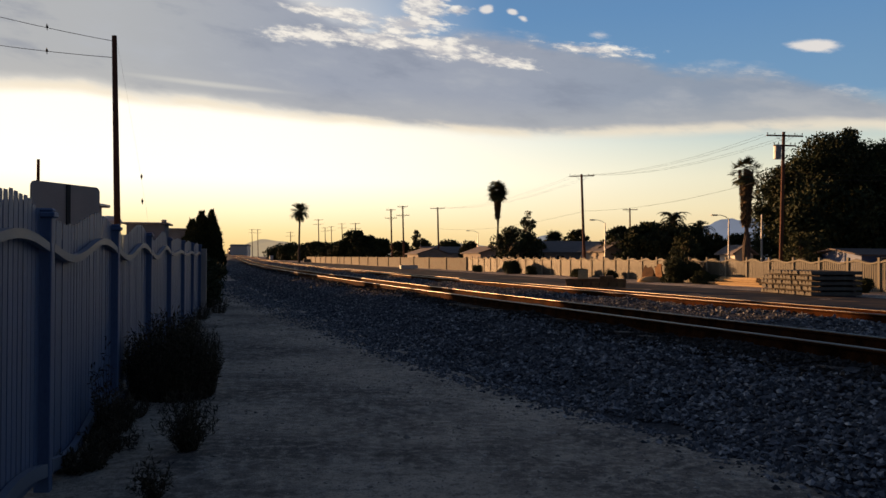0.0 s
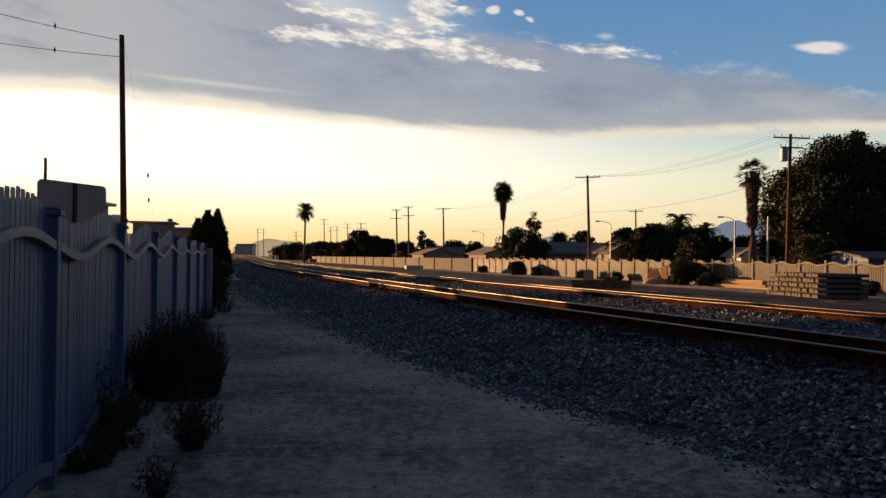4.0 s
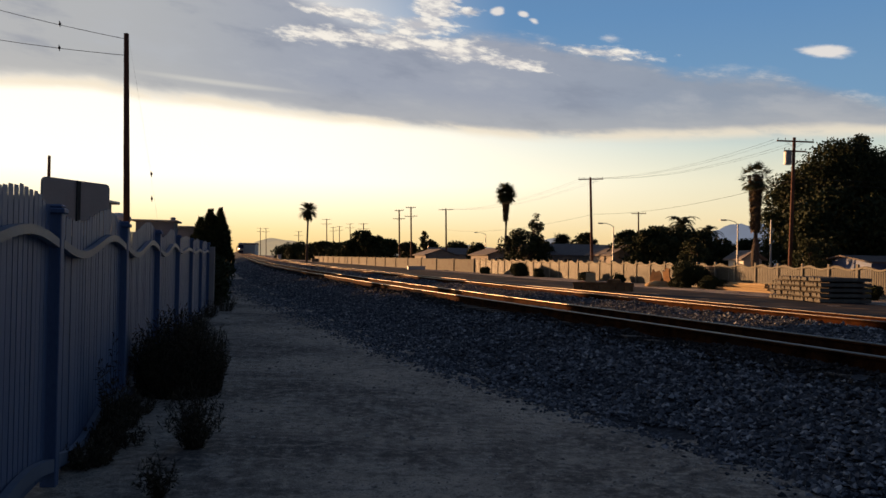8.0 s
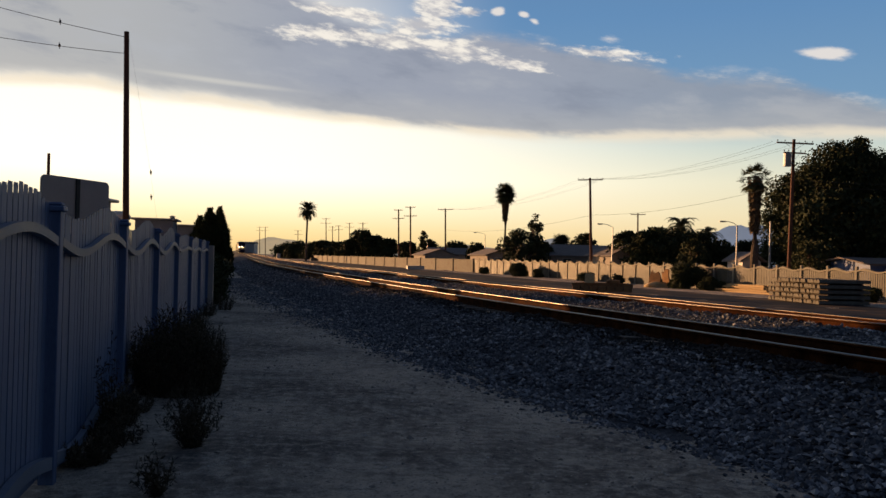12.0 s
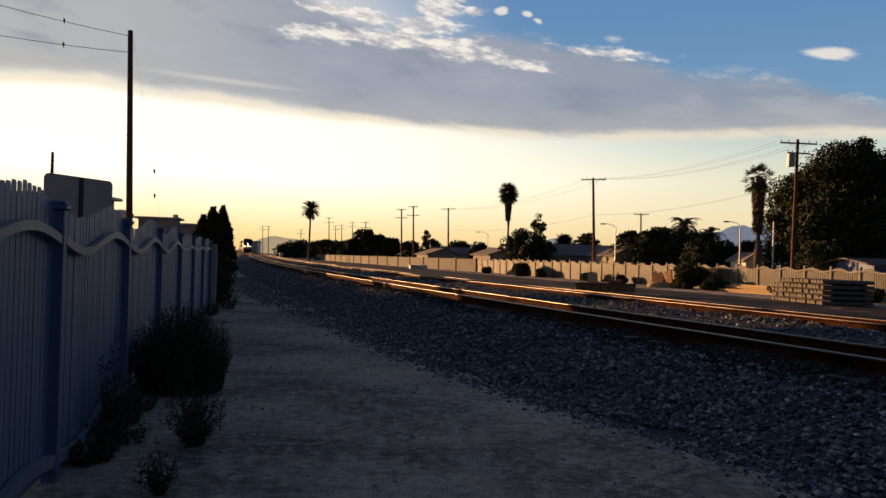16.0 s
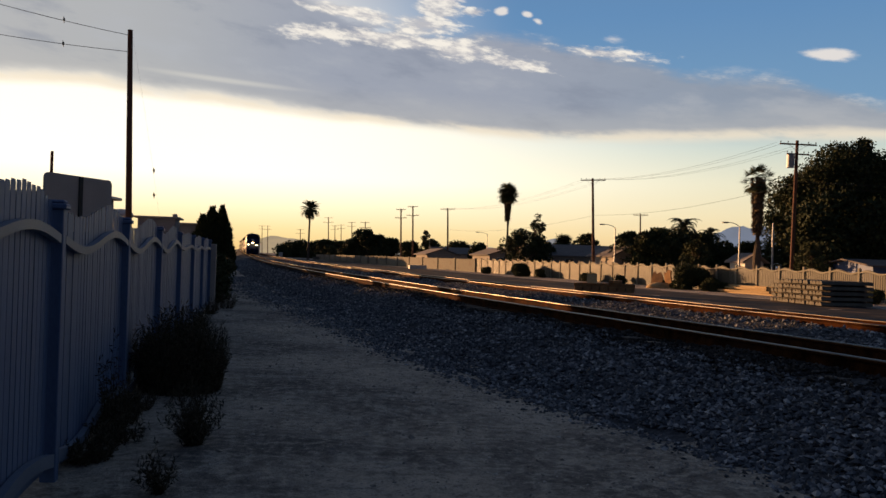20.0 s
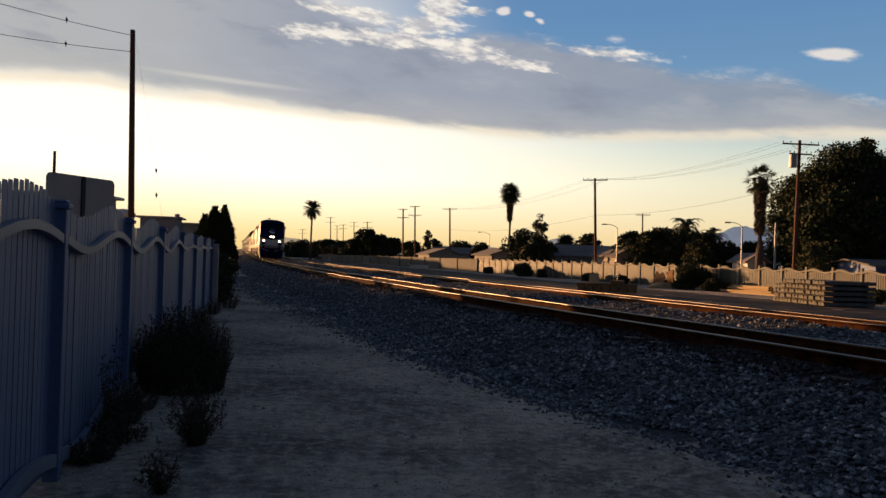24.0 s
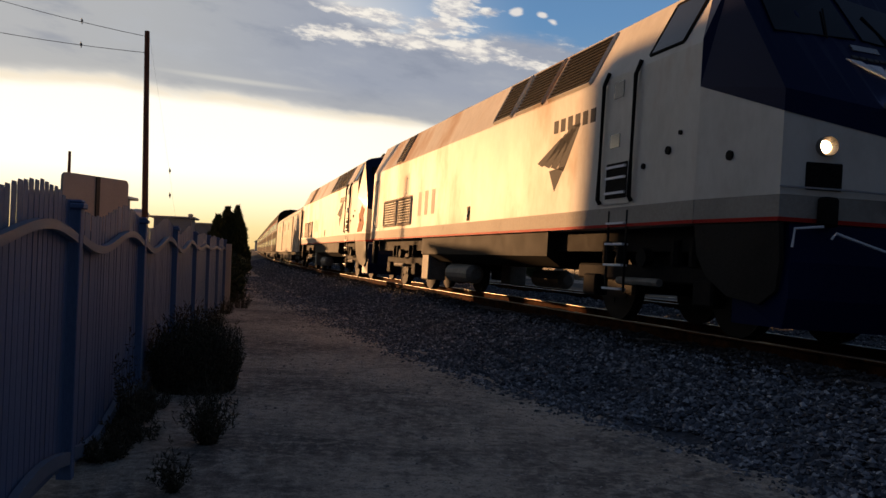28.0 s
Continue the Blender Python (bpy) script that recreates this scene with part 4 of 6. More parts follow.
make_conifer(-16.15, 55.0, 4.65, 1.25, 11, "dark dense conifer with two tops at the end of the fence", 15000, ((0.70, 1.02, 0.55, 2.6), (0.35, 0.9, 0.6, 3.0), (-0.6, 0.74, 0.7, 1.8)))
make_conifer(-15.6, 56.5, 3.9, 0.85, 12, "dark dense lower conifer beside the taller one", 11000)
make_conifer(-17.1, 56.0, 4.1, 1.2, 13, "dark low conifer at the end of the fence", 9000)
for i, (x, y, w, h) in enumerate([(-6.9, 22.6, 1.9, 1.95), (-7.2, 24.0, 2.0, 1.95), (-7.9, 26.0, 2.3, 1.85), (-8.5, 28.5, 2.6, 1.6), (-9.2, 31.0, 2.6, 1.55), (-9.9, 33.8, 2.8, 1.6), (-10.8, 37.0, 3.2, 1.65), (-11.9, 41.0, 3.2, 1.6), (-12.6, 43.2, 2.8, 1.6), (-13.2, 45.5, 3.2, 1.7), (-14.2, 50.0, 3.2, 2.2), (-16.2, 53.0, 3.0, 1.7), (-17.6, 56.5, 3.6, 1.6), (-19.0, 60.0, 4.2, 1.8), (-20.6, 64.5, 4.6, 1.7), (-22.2, 69.5, 5.0, 2.2), (-24.0, 75.0, 5.4, 1.8), (-26.2, 81.5, 6.0, 1.9), (-28.5, 89.0, 7.0, 2.6), (-32.0, 99.0, 8.0, 2.0), (-36.0, 113.0, 9.0, 3.0), (-41.0, 130.0, 9.0, 2.6), (-48.0, 153.0, 10.0, 3.4), (-60.0, 195.0, 12.0, 4.0)]):
    make_shrub("shrub", x - max(0.0, 0.019 * (y - 20)) - 0.55 * (y > 40), y, w * 0.85, h, 40 + i, "dark overgrown shrub beside the track", 9000 if i < 10 else 6000, 0.08 + 0.04 * (i > 13))

# Dark scrub added in place of shade on the ground beside the ballast.
for i in range(17):
    y = 46 + 5.2 * i + 0.25 * i * i
    make_shrub("shrub", line_x(y) - 6.6 - 0.02 * y, y, 4.0 + 0.03 * y, 0.85, 240 + i, "low dark scrub added to darken the sunlit ground", 3500, 0.09)

# Hedge added out of sight, to throw shade on ground and ballast.
for i in range(36):
    y = 58 + 4.6 * i
    make_shrub("shrub", line_x(y) - 9.6 - 0.01 * y + random.uniform(-0.4, 0.4), y, 5.6, 3.1 + random.uniform(-0.4, 0.6), 300 + i, "dark shrub of a hedge added to shade the line", 6500, 0.13)

# weeds along the path's fence
make_weed("weed", -2.85, 8.7, 1.08, 1.02, 60, "large dark feathery weed against the fence", 1200, 0.1, "weed", 0.78)
make_weed("weed", -1.93, 6.26, 0.55, 0.58, 61, "dry branching weed on the path's edge", 90, 0.3, "weed", 0.2)
make_weed("weed", -2.72, 6.6, 0.3, 1.06, 62, "tall dry stalk against the fence", 34, 0.1, "weed", 0.5)
make_weed("weed", -1.75, 5.0, 0.32, 0.36, 63, "small dry weed on the dirt", 26)
for i, (x, y, w, h) in enumerate([(-2.55, 6.3, 0.5, 0.28), (-2.8, 6.9, 0.55, 0.3), (-2.9, 7.5, 0.5, 0.26), (-2.5, 5.7, 0.4, 0.22), (-3.6, 10.6, 0.5, 0.4), (-4.3, 13.2, 0.6, 0.5), (-4.9, 16.0, 0.6, 0.45), (-5.6, 19.0, 0.6, 0.5), (-5.9, 21.5, 0.8, 0.7)]):
    make_weed("weed", x, y, w, h, 70 + i, "low dry weeds at the foot of the fence", 55, 0.3, "weed", 0.6)

# ---- beyond the tracks ----
make_feather_palm(-34.0, 200.0, 14.9, 21, "tall date palm with a round crown", 3.0)
make_fan_palm(10.7, 130.0, 14.5, 22, "tall fan palm with a long skirt of dead fronds", 2.1, 5.6)
make_fan_palm(28.85, 72.0, 11.0, 23, "fan palm with a shaggy trunk before the trees", 1.6, 6.0, 40)
make_feather_palm(32.4, 105.0, 8.7, 24, "low palm with arching fronds above the trees", 3.1, 0.13, 30)
make_feather_palm(34.2, 100.0, 7.0, 25, "small palm with arching fronds", 2.5, 0.13, 26)
make_fan_palm(23.2, 150.0, 7.1, 26, "distant small fan palm", 2.2, 2.4)

ARMS = [(0.25, 1.55)]
make_pole(28.5, 64.0, 11.95, "utility pole with crossarms and a transformer", [(0.35, 1.5), (1.15, 0.9)], 0.17, True, lean=(0, 1.2))
make_pole(19.0, 98.0, 12.0, "utility pole with one crossarm", ARMS, 0.19, lean=(0, -2.0))
make_pole(1.3, 165.0, 12.0, "distant utility pole with one crossarm", ARMS, 0.2, lean=(0, -1.5))
make_pole(-8.9, 172.0, 12.0, "distant utility pole with two crossarms", [(0.2, 1.0), (2.0, 1.3)], 0.2, lean=(0, -1.5))
make_pole(-6.3, 172.0, 12.7, "distant utility pole with two crossarms", [(0.2, 1.1), (2.1, 1.4)], 0.2, lean=(0, -1.5))
for x, y, top in [(-47.6, 330.0, 17.2), (-29.2, 300.0, 14.4), (-43.5, 380.0, 17.6), (-53.8, 420.0, 17.7), (-109.8, 480.0, 18.0), (-99.7, 450.0, 17.0), (-58.5, 430.0, 17.5), (-72.0, 400.0, 14.0)]:
    make_pole(x, y, top, "far utility pole with crossarms", [(0.3, 1.8), (2.2, 2.2)], 0.24, lean=(0, -1.5))
make_pole(35.4, 140.0, 10.4, "distant utility pole with one crossarm behind the trees", [(0.25, 1.3)], 0.17, lean=(0, -1.0))
for k in (-0.95, -0.5, 0.5, 0.95):
    make_wire((28.5 + 1.5 * k, 64.0, 11.75), (19.0 + 1.5 * k, 98.0, 11.9), 0.9, 0.008)
    make_wire((19.0 + 1.5 * k, 98.0, 11.9), (1.3 + 1.5 * k, 165.0, 11.9), 1.3, 0.007)
make_wire((28.5, 64.0, 8.6), (60.0, 52.0, 8.3), 0.6, 0.013, "thick service cable to the houses")
make_wire((28.5, 64.0, 8.2), (60.0, 52.0, 7.8), 0.6, 0.013, "thick service cable to the houses")
make_wire((28.5, 64.0, 8.4), (19.0, 98.0, 7.4), 0.7, 0.012, "thick service cable between poles")
make_wire((19.0, 98.0, 7.4), (1.3, 165.0, 7.5), 1.0, 0.012, "thick service cable between poles")
make_street_lamp(19.8, 90.0, 5.9, -1.2)
make_street_lamp(28.4, 75.0, 5.7, -1.1)
make_street_lamp(26.1, 62.0, 5.4, 0)
make_street_lamp(8.6, 150.0, 6.6, -1.6)
make_street_lamp(-3.0, 190.0, 6.6, -1.6)

TREES = [  # x, y, height, radius, leaf size, leaves
    (11.5, 110.0, 6.0, 3.2, 0.22, 6000), (24.0, 92.5, 5.6, 2.2, 0.2, 6000), (26.0, 92.0, 6.0, 2.4, 0.2, 6000), (28.2, 91.0, 5.6, 2.4, 0.2, 6000), (30.4, 92.0, 5.8, 2.2, 0.2, 6000), (22.6, 96.0, 5.8, 2.2, 0.2, 5000), (22.0, 122.0, 6.2, 2.4, 0.26, 4000), (26.5, 100.0, 6.0, 3.0, 0.26, 5000), (30.0, 98.0, 6.2, 3.4, 0.26, 5500),
    (36.0, 100.0, 4.9, 2.6, 0.2, 6000), (38.6, 98.0, 5.0, 2.6, 0.2, 6000), (34.0, 93.0, 4.3, 2.0, 0.2, 5000), (29.0, 104.0, 6.6, 2.6, 0.26, 4500), (40.4, 88.0, 12.3, 4.2, 0.17, 40000), (43.6, 86.0, 16.0, 5.6, 0.17, 56000), (48.0, 83.0, 14.6, 5.2, 0.17, 50000),
    (53.6, 80.0, 15.6, 5.2, 0.18, 42000), (37.0, 78.0, 8.0, 2.6, 0.2, 9000), (38.5, 79.0, 9.5, 4.2, 0.24, 12000), (44.0, 78.0, 9.0, 4.5, 0.24, 12000), (49.0, 76.0, 9.0, 4.5, 0.24, 12000), (57.0, 78.0, 13.0, 5.5, 0.3, 12000), (34.8, 72.0, 4.6, 2.0, 0.2, 5000),
    (-65.0, 335.0, 6.0, 5.0, 0.45, 5000), (-62.0, 320.0, 6.2, 6.0, 0.45, 6000), (-54.0, 305.0, 6.0, 5.5, 0.45, 6000), (-47.0, 295.0, 6.8, 5.5, 0.42, 6000), (-40.0, 280.0, 7.2, 5.5, 0.42, 6000), (-34.0, 270.0, 6.6, 5.0, 0.4, 6000), (-30.0, 262.0, 7.4, 4.5, 0.4, 6000), (-20.5, 255.0, 8.8, 4.5, 0.5, 4500),
    (-26.3, 260.0, 11.4, 3.6, 0.45, 3500), (-24.0, 252.0, 10.6, 2.6, 0.42, 3500), (-17.0, 250.0, 7.6, 4.5, 0.5, 3500), (-10.0, 236.0, 6.4, 4.0, 0.5, 3000), (-2.5, 210.0, 6.6, 3.4, 0.42, 3000),
    (4.0, 190.0, 6.0, 3.4, 0.42, 3000), (7.5, 160.0, 5.0, 2.6, 0.34, 3000), (14.6, 112.5, 4.6, 2.0, 0.24, 3000), (17.5, 130.0, 5.2, 2.4, 0.28, 3000), (-56.0, 310.0, 7.0, 5.0, 0.55, 3000),
]
for i, (x, y, h, r, s, k) in enumerate(TREES):
    big = h > 11
    make_tree("tree", x, y, h, r, 100 + i, "tall dark broadleaf tree with a ragged crown" if big else "dark rounded tree behind the white fence", k, s, 0.18 if big else 0.1)
make_tree("tree", 46.4, 86.5, 17.3, 1.5, 192, "tall thin treetop rising over the broad crowns", 2500, 0.2, 0.5, 1.0, 0.4)
make_tree("tree", 13.6, 112.0, 8.7, 1.1, 190, "slender sparse tree with a bare trunk", 700, 0.2, 0.55, 1.0, 0.4)
make_tree("tree", 21.3, 66.0, 4.1, 1.05, 193, "small olive green tree behind the white fence", 3000, 0.12, 0.2, 1.0, 0.36, 0.0, "young_leaf")
make_tree("tree", 29.3, 62.0, 4.0, 1.2, 194, "small olive green tree behind the white fence", 3400, 0.12, 0.2, 1.0, 0.36, 0.0, "young_leaf")
make_tree("tree", -3.6, 165.0, 7.8, 0.9, 191, "thin sparse tree with a bare trunk", 600, 0.25, 0.3, 1.0, 0.5)
for i, (x, y, w, h) in enumerate([(18.0, 57.0, 2.7, 1.95), (18.9, 54.2, 2.1, 0.95), (8.6, 85.0, 2.4, 1.5), (13.4, 72.0, 1.6, 0.9), (15.3, 67.0, 1.3, 0.8), (17.6, 60.5, 1.2, 0.6), (5.5, 95.0, 1.4, 0.9), (10.3, 82.0, 1.3, 1.0), (21.0, 45.5, 1.4, 0.7), (22.8, 41.5, 1.4, 0.8)]):
    make_shrub("shrub", x, y, w, h, 200 + i, "round dark green bush before the white fence" if w > 2 else "low dry bush before the white fence", 24000 if w > 2 else 6000, 0.07)

make_house(9.2, 128.0, 6.0, 9.0, 2.4, 3.5, 15, "pale house with a low gable roof", along="y", windows=[(-1.2, 1.0, 1.0, 2.0)])
make_house(-1.0, 152.0, 6.0, 9.0, 2.3, 3.4, 15, "small pale house with a gable roof", along="y")
make_house(18.5, 116.0, 14.0, 9.0, 2.5, 4.1, 8, "long house with a wide grey roof", windows=[(-4.0, 1.2, 1.0, 2.1), (-1.0, 1.2, 1.0, 2.1), (3.5, 1.4, 1.0, 2.1)])
make_house(21.6, 98.5, 3.2, 8.0, 2.5, 3.6, 10, "pale house with a gable end", along="y", windows=[(0.5, 1.0, 1.0, 2.1)])
make_house(32.6, 84.0, 2.0, 3.5, 2.2, 3.1, 5, "small pale outbuilding with a lit gable", walls="trim", along="y", windows=[(0.3, 0.8, 1.0, 2.0)])
make_house(40.2, 70.0, 9.0, 7.0, 2.1, 2.6, 8, "low house with blue walls and a brown roof behind the fence", walls="blue_roof", windows=[(-2.0, 1.2, 1.0, 1.9), (1.2, 1.2, 1.0, 1.9)])
make_house(47.0, 66.0, 8.0, 7.0, 2.3, 3.0, 8, "low house with a brown roof behind the fence", windows=[(-2.0, 1.2, 1.0, 1.9)])
make_house(2.0, 175.0, 9.0, 9.0, 2.6, 4.0, 12, "distant house with a low roof")
make_house(-30.0, 290.0, 14.0, 10.0, 3.0, 4.6, 12, "far pale building with a low roof")
make_house(-105.0, 430.0, 9.0, 8.0, 7.0, 7.8, 0, "far pale block beside the line", walls="trim")

# ---- hills ----


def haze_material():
    """Far hills that glow, evening haze painted in: warm to the west, blue to the east."""
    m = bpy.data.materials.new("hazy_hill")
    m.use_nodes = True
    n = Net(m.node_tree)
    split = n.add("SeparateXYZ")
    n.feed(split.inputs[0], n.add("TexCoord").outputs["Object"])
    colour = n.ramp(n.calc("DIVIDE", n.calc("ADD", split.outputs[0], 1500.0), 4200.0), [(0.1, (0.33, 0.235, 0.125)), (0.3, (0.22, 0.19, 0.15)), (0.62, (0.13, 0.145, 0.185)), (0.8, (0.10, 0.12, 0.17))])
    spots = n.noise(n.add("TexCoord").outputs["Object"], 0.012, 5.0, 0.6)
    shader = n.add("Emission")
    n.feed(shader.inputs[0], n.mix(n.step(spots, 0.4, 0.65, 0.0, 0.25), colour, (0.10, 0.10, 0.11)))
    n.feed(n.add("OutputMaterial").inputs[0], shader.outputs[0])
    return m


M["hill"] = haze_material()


def make_hills(name, x0, x1, y, peaks, seed, label):
    k = 160
    verts, faces = [], []
    for i in range(k + 1):
        x = x0 + (x1 - x0) * i / k
        h = sum(a * math.exp(-(((x - c) / w) ** 2)) for c, w, a in peaks)
        h *= 1 + 0.16 * noise.noise((x * 0.006, seed, 0)) + 0.07 * noise.noise((x * 0.02, seed, 3))
        verts += [(x, y, -5), (x, y + 40 + 0.2 * h, h * 0.6), (x, y + 120, h), (x, y + 400, -5)]
    for i in range(k):
        for j in range(3):
            a = i * 4 + j
            faces.append((a, a + 4, a + 5, a + 1))
    return tagged(raw(name, verts, faces, M["hill"], smooth=True), label, "hill", kind="structure")


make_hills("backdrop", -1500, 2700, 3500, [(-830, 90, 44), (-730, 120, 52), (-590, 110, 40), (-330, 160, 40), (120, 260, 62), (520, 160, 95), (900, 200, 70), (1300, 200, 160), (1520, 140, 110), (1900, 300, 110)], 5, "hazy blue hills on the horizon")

# ---- yard ----
M["plate"] = surface("rusty_plate", (0.16, 0.08, 0.035), (0.36, 0.19, 0.08), 0.85, scale=2.5, fine=30.0, bump=0.4)


def make_tie_stack():
    stack = root("tie_stack", pose(17.98, 37.0, ground_z(18, 37) + 0.01, 0, 0, 6.0), "stack of pale concrete railway ties in five layers", "tie stack")
    bm = bmesh.new()
    prof = [(-0.13, 0.0), (0.13, 0.0), (0.125, 0.06), (0.08, 0.165), (-0.08, 0.165), (-0.125, 0.06)]
    a = [bm.verts.new((0.0, y, z)) for y, z in prof]
    b = [bm.verts.new((2.6, y, z)) for y, z in prof]
    for i in range(6):
        bm.faces.new((a[i], a[(i + 1) % 6], b[(i + 1) % 6], b[i]))
    bm.faces.new(a[::-1]), bm.faces.new(b)
    bmesh.ops.recalc_face_normals(bm, faces=bm.faces)
    first = None
    for layer in range(5):
        for k in range(16 - (layer == 4)):
            m = pose(random.uniform(-0.05, 0.05), 0.15 + 0.29 * k, 0.05 + layer * 0.25)
            if first is None:
                first = part("tie", bm, M["concrete"], stack)
                first.matrix_basis = m
            else:
                again(first, m)
        if layer:
            for u in (0.4, 2.1):
                part("spacer", box(bmesh.new(), u, u + 0.09, 0.0, 4.7, layer * 0.25 - 0.03, layer * 0.25 + 0.05), M["tie"], stack)
        else:
            for u in (0.4, 2.1):
                part("spacer", box(bmesh.new(), u, u + 0.12, 0.0, 4.7, -0.02, 0.05), M["tie"], stack)


make_tie_stack()


def make_timber_pile():
    pile = root("timber_pile", pose(20.4, 49.0, ground_z(20, 49), 0, 0, 17), "low pile of raw timber beams on the ground", "timber pile")
    for k in range(30):
        row = 0 if k < 11 else 1 if k < 20 else 2 if k < 27 else 3
        j = k - (0, 11, 20, 27)[row]
        long = 5.4 - 0.5 * row + random.uniform(-1.2, 1.2)
        b = part("beam", box(bmesh.new(), -0.075, 0.075, random.uniform(-0.9, 0), long, 0, 0.13, 0.012), M["timber"], pile)
        b.matrix_basis = pose(j * 0.24 + 0.22 * row + random.uniform(-0.05, 0.05), 0.35 * row, 0.132 * row, random.uniform(-0.8, 0.8) * (row > 0), 0, random.uniform(-5, 5) * (row > 0) + random.uniform(-0.6, 0.6))


make_timber_pile()


def make_frog():
    """Spare turnout pieces heaped on a timber deck."""
    frog = root("turnout_frog", pose(8.9, 42.6, 0.03, 0, 0, 75), "rusty spare turnout castings heaped on a timber deck", "rail parts")
    for k in range(7):
        u = -1.35 + 0.45 * k
        part("deck_timber", box(bmesh.new(), -0.9, 0.9, u - 0.2, u + 0.2, -0.06, 0.20, 0.012), M["plate"], frog)
    for k, v in enumerate((-0.75, -0.5, -0.25, 0.1, 0.45)):
        bm = box(bmesh.new(), v - 0.07, v + 0.07, -1.6 + 0.15 * k, 1.6 - 0.1 * k, 0.2, 0.22)
        box(bm, v - 0.015, v + 0.015, -1.6 + 0.15 * k, 1.6 - 0.1 * k, 0.22, 0.34)
        box(bm, v - 0.035, v + 0.035, -1.6 + 0.15 * k, 1.6 - 0.1 * k, 0.34, 0.38)
        part("rail_piece", bm, M["plate"], frog)
    bm = bmesh.new()
    prism(bm, [(-0.55, 0.38), (0.35, 0.38), (0.2, 0.62), (0.0, 0.86), (-0.2, 0.88), (-0.4, 0.6)], 0.45, 0.95)
    part("casting", bm, M["timber"], frog, "orange rusty casting")
    part("switch_box", box(bmesh.new(), -0.5, 0.2, -0.9, -0.2, 0.38, 0.56, 0.03), M["plate"], frog)
    part("lever", rod(bmesh.new(), (-0.1, -0.5, 0.5), (-0.1, -0.62, 0.95), 0.03, sides=6), M["dark"], frog)


make_frog()


def make_debris():
    """Two broken upright pieces of rusty plate on a low heap of earth."""
    heap = root("debris_heap", pose(16.3, 58.5, ground_z(16.3, 58.5)), "orange rusty plates standing in a heap of earth by the fence", "debris")
    bm = bmesh.new()
    bmesh.ops.create_icosphere(bm, subdivisions=3, radius=1.0)
    for v in bm.verts:
        v.co *= 1 + 0.3 * noise.noise(v.co * 1.6) + 0.12 * noise.noise(v.co * 6)
        v.co = Vector((v.co.x * 0.95, v.co.y * 0.7, max(v.co.z, -0.1) * 0.42))
    part("earth", bm, M["timber"], heap, "low heap of orange earth", smooth=True)
    for dx, turn, lean, outline in ((-0.25, -48, -14, ((-0.45, -0.05), (0.42, -0.05), (0.5, 0.7), (0.2, 1.1), (-0.1, 0.95), (-0.35, 1.2), (-0.5, 0.6))),
                                    (0.75, -66, 10, ((-0.4, -0.05), (0.35, -0.05), (0.3, 0.8), (0.42, 1.25), (0.05, 1.3), (-0.2, 1.0), (-0.38, 1.1)))):
        plate = part("plate", prism(bmesh.new(), list(outline), -0.05, 0.05), M["plate"], heap, "broken rusty plate")
        plate.matrix_basis = pose(dx, 0.1, 0.1, lean, 0, turn)


make_debris()


def make_yard_box(name, x, y, wide, deep, high, turn, material, label):
    """A plain block or cabinet with a lid, far down the yard."""
    thing = root(name, pose(x, y, ground_z(x, y), 0, 0, turn), label, "yard item", "yard items")
    part("base", box(bmesh.new(), -wide / 2, wide / 2, -deep / 2, deep / 2, -0.02, high * 0.85, 0.02), M[material], thing)
    part("lid", box(bmesh.new(), -wide / 2 - 0.04, wide / 2 + 0.04, -deep / 2 - 0.04, deep / 2 + 0.04, high * 0.85, high, 0.02), M[material], thing)


make_yard_box("slab_stack", -3.6, 118.0, 2.6, 1.0, 0.55, 15, "trim", "pale stack of slabs beside the second track")
make_yard_box("slab_stack", -12.8, 170.0, 3.2, 1.2, 0.9, 15, "trim", "pale stack of slabs far down the yard")
make_yard_box("slab_stack", -36.0, 235.0, 5.0, 1.5, 1.0, 15, "concrete", "long grey stack of concrete pieces far down the yard")
make_yard_box("equipment_box", -27.5, 225.0, 3.2, 2.0, 1.6, 15, "dark", "dark equipment box far down the yard")
make_yard_box("equipment_box", -24.0, 222.0, 4.0, 2.0, 1.1, 15, "blue_roof", "blue-grey equipment box far down the yard")
make_yard_box("signal_cabinet", -41.0, 200.0, 0.9, 0.9, 1.7, 15, "trim", "white signal cabinet beside the far tracks")

# ---- train ----
# Peach blotches: sunset reflections painted into the silver's colour.
M["silver"] = surface("silver_paint", (0.62, 0.575, 0.49), (0.74, 0.695, 0.61), 0.46, 0.0, spec=0.05, scale=0.9, fine=5.0, bump=0.2, deep=0.03, stretch=(1, 1, 0.5), stain_or_glow=(0.50, 0.36, 0.24), stain_or_glow_at=(0.52, 0.68), stain_or_glow_scale=0.45)
M["sill"] = surface("grey_sill_paint", (0.32, 0.285, 0.24), (0.41, 0.37, 0.315), 0.6, 0.0, spec=0.05, scale=0.8, fine=25.0, bump=0.05, stain_or_glow=(0.18, 0.165, 0.15))
M["red"] = surface("red_stripe", (0.36, 0.022, 0.015), (0.44, 0.03, 0.022), 0.6, bump=0.0, spec=0.05)
M["navy"] = surface("dark_blue_paint", (0.0022, 0.0062, 0.036), (0.004, 0.010, 0.05), 0.4, scale=0.6, bump=0.02, spec=0.08)
M["mark"] = surface("grey_lettering", (0.085, 0.08, 0.075), (0.12, 0.115, 0.105), 0.7, 0.0, bump=0.0, spec=0.05)
M["faint"] = surface("worn_lettering", (0.40, 0.37, 0.32), (0.52, 0.48, 0.42), 0.6, 0.0, bump=0.0, spec=0.05)
M["white"] = surface("white_marking", (0.75, 0.76, 0.78), (0.8, 0.8, 0.82), 0.5, bump=0.0)
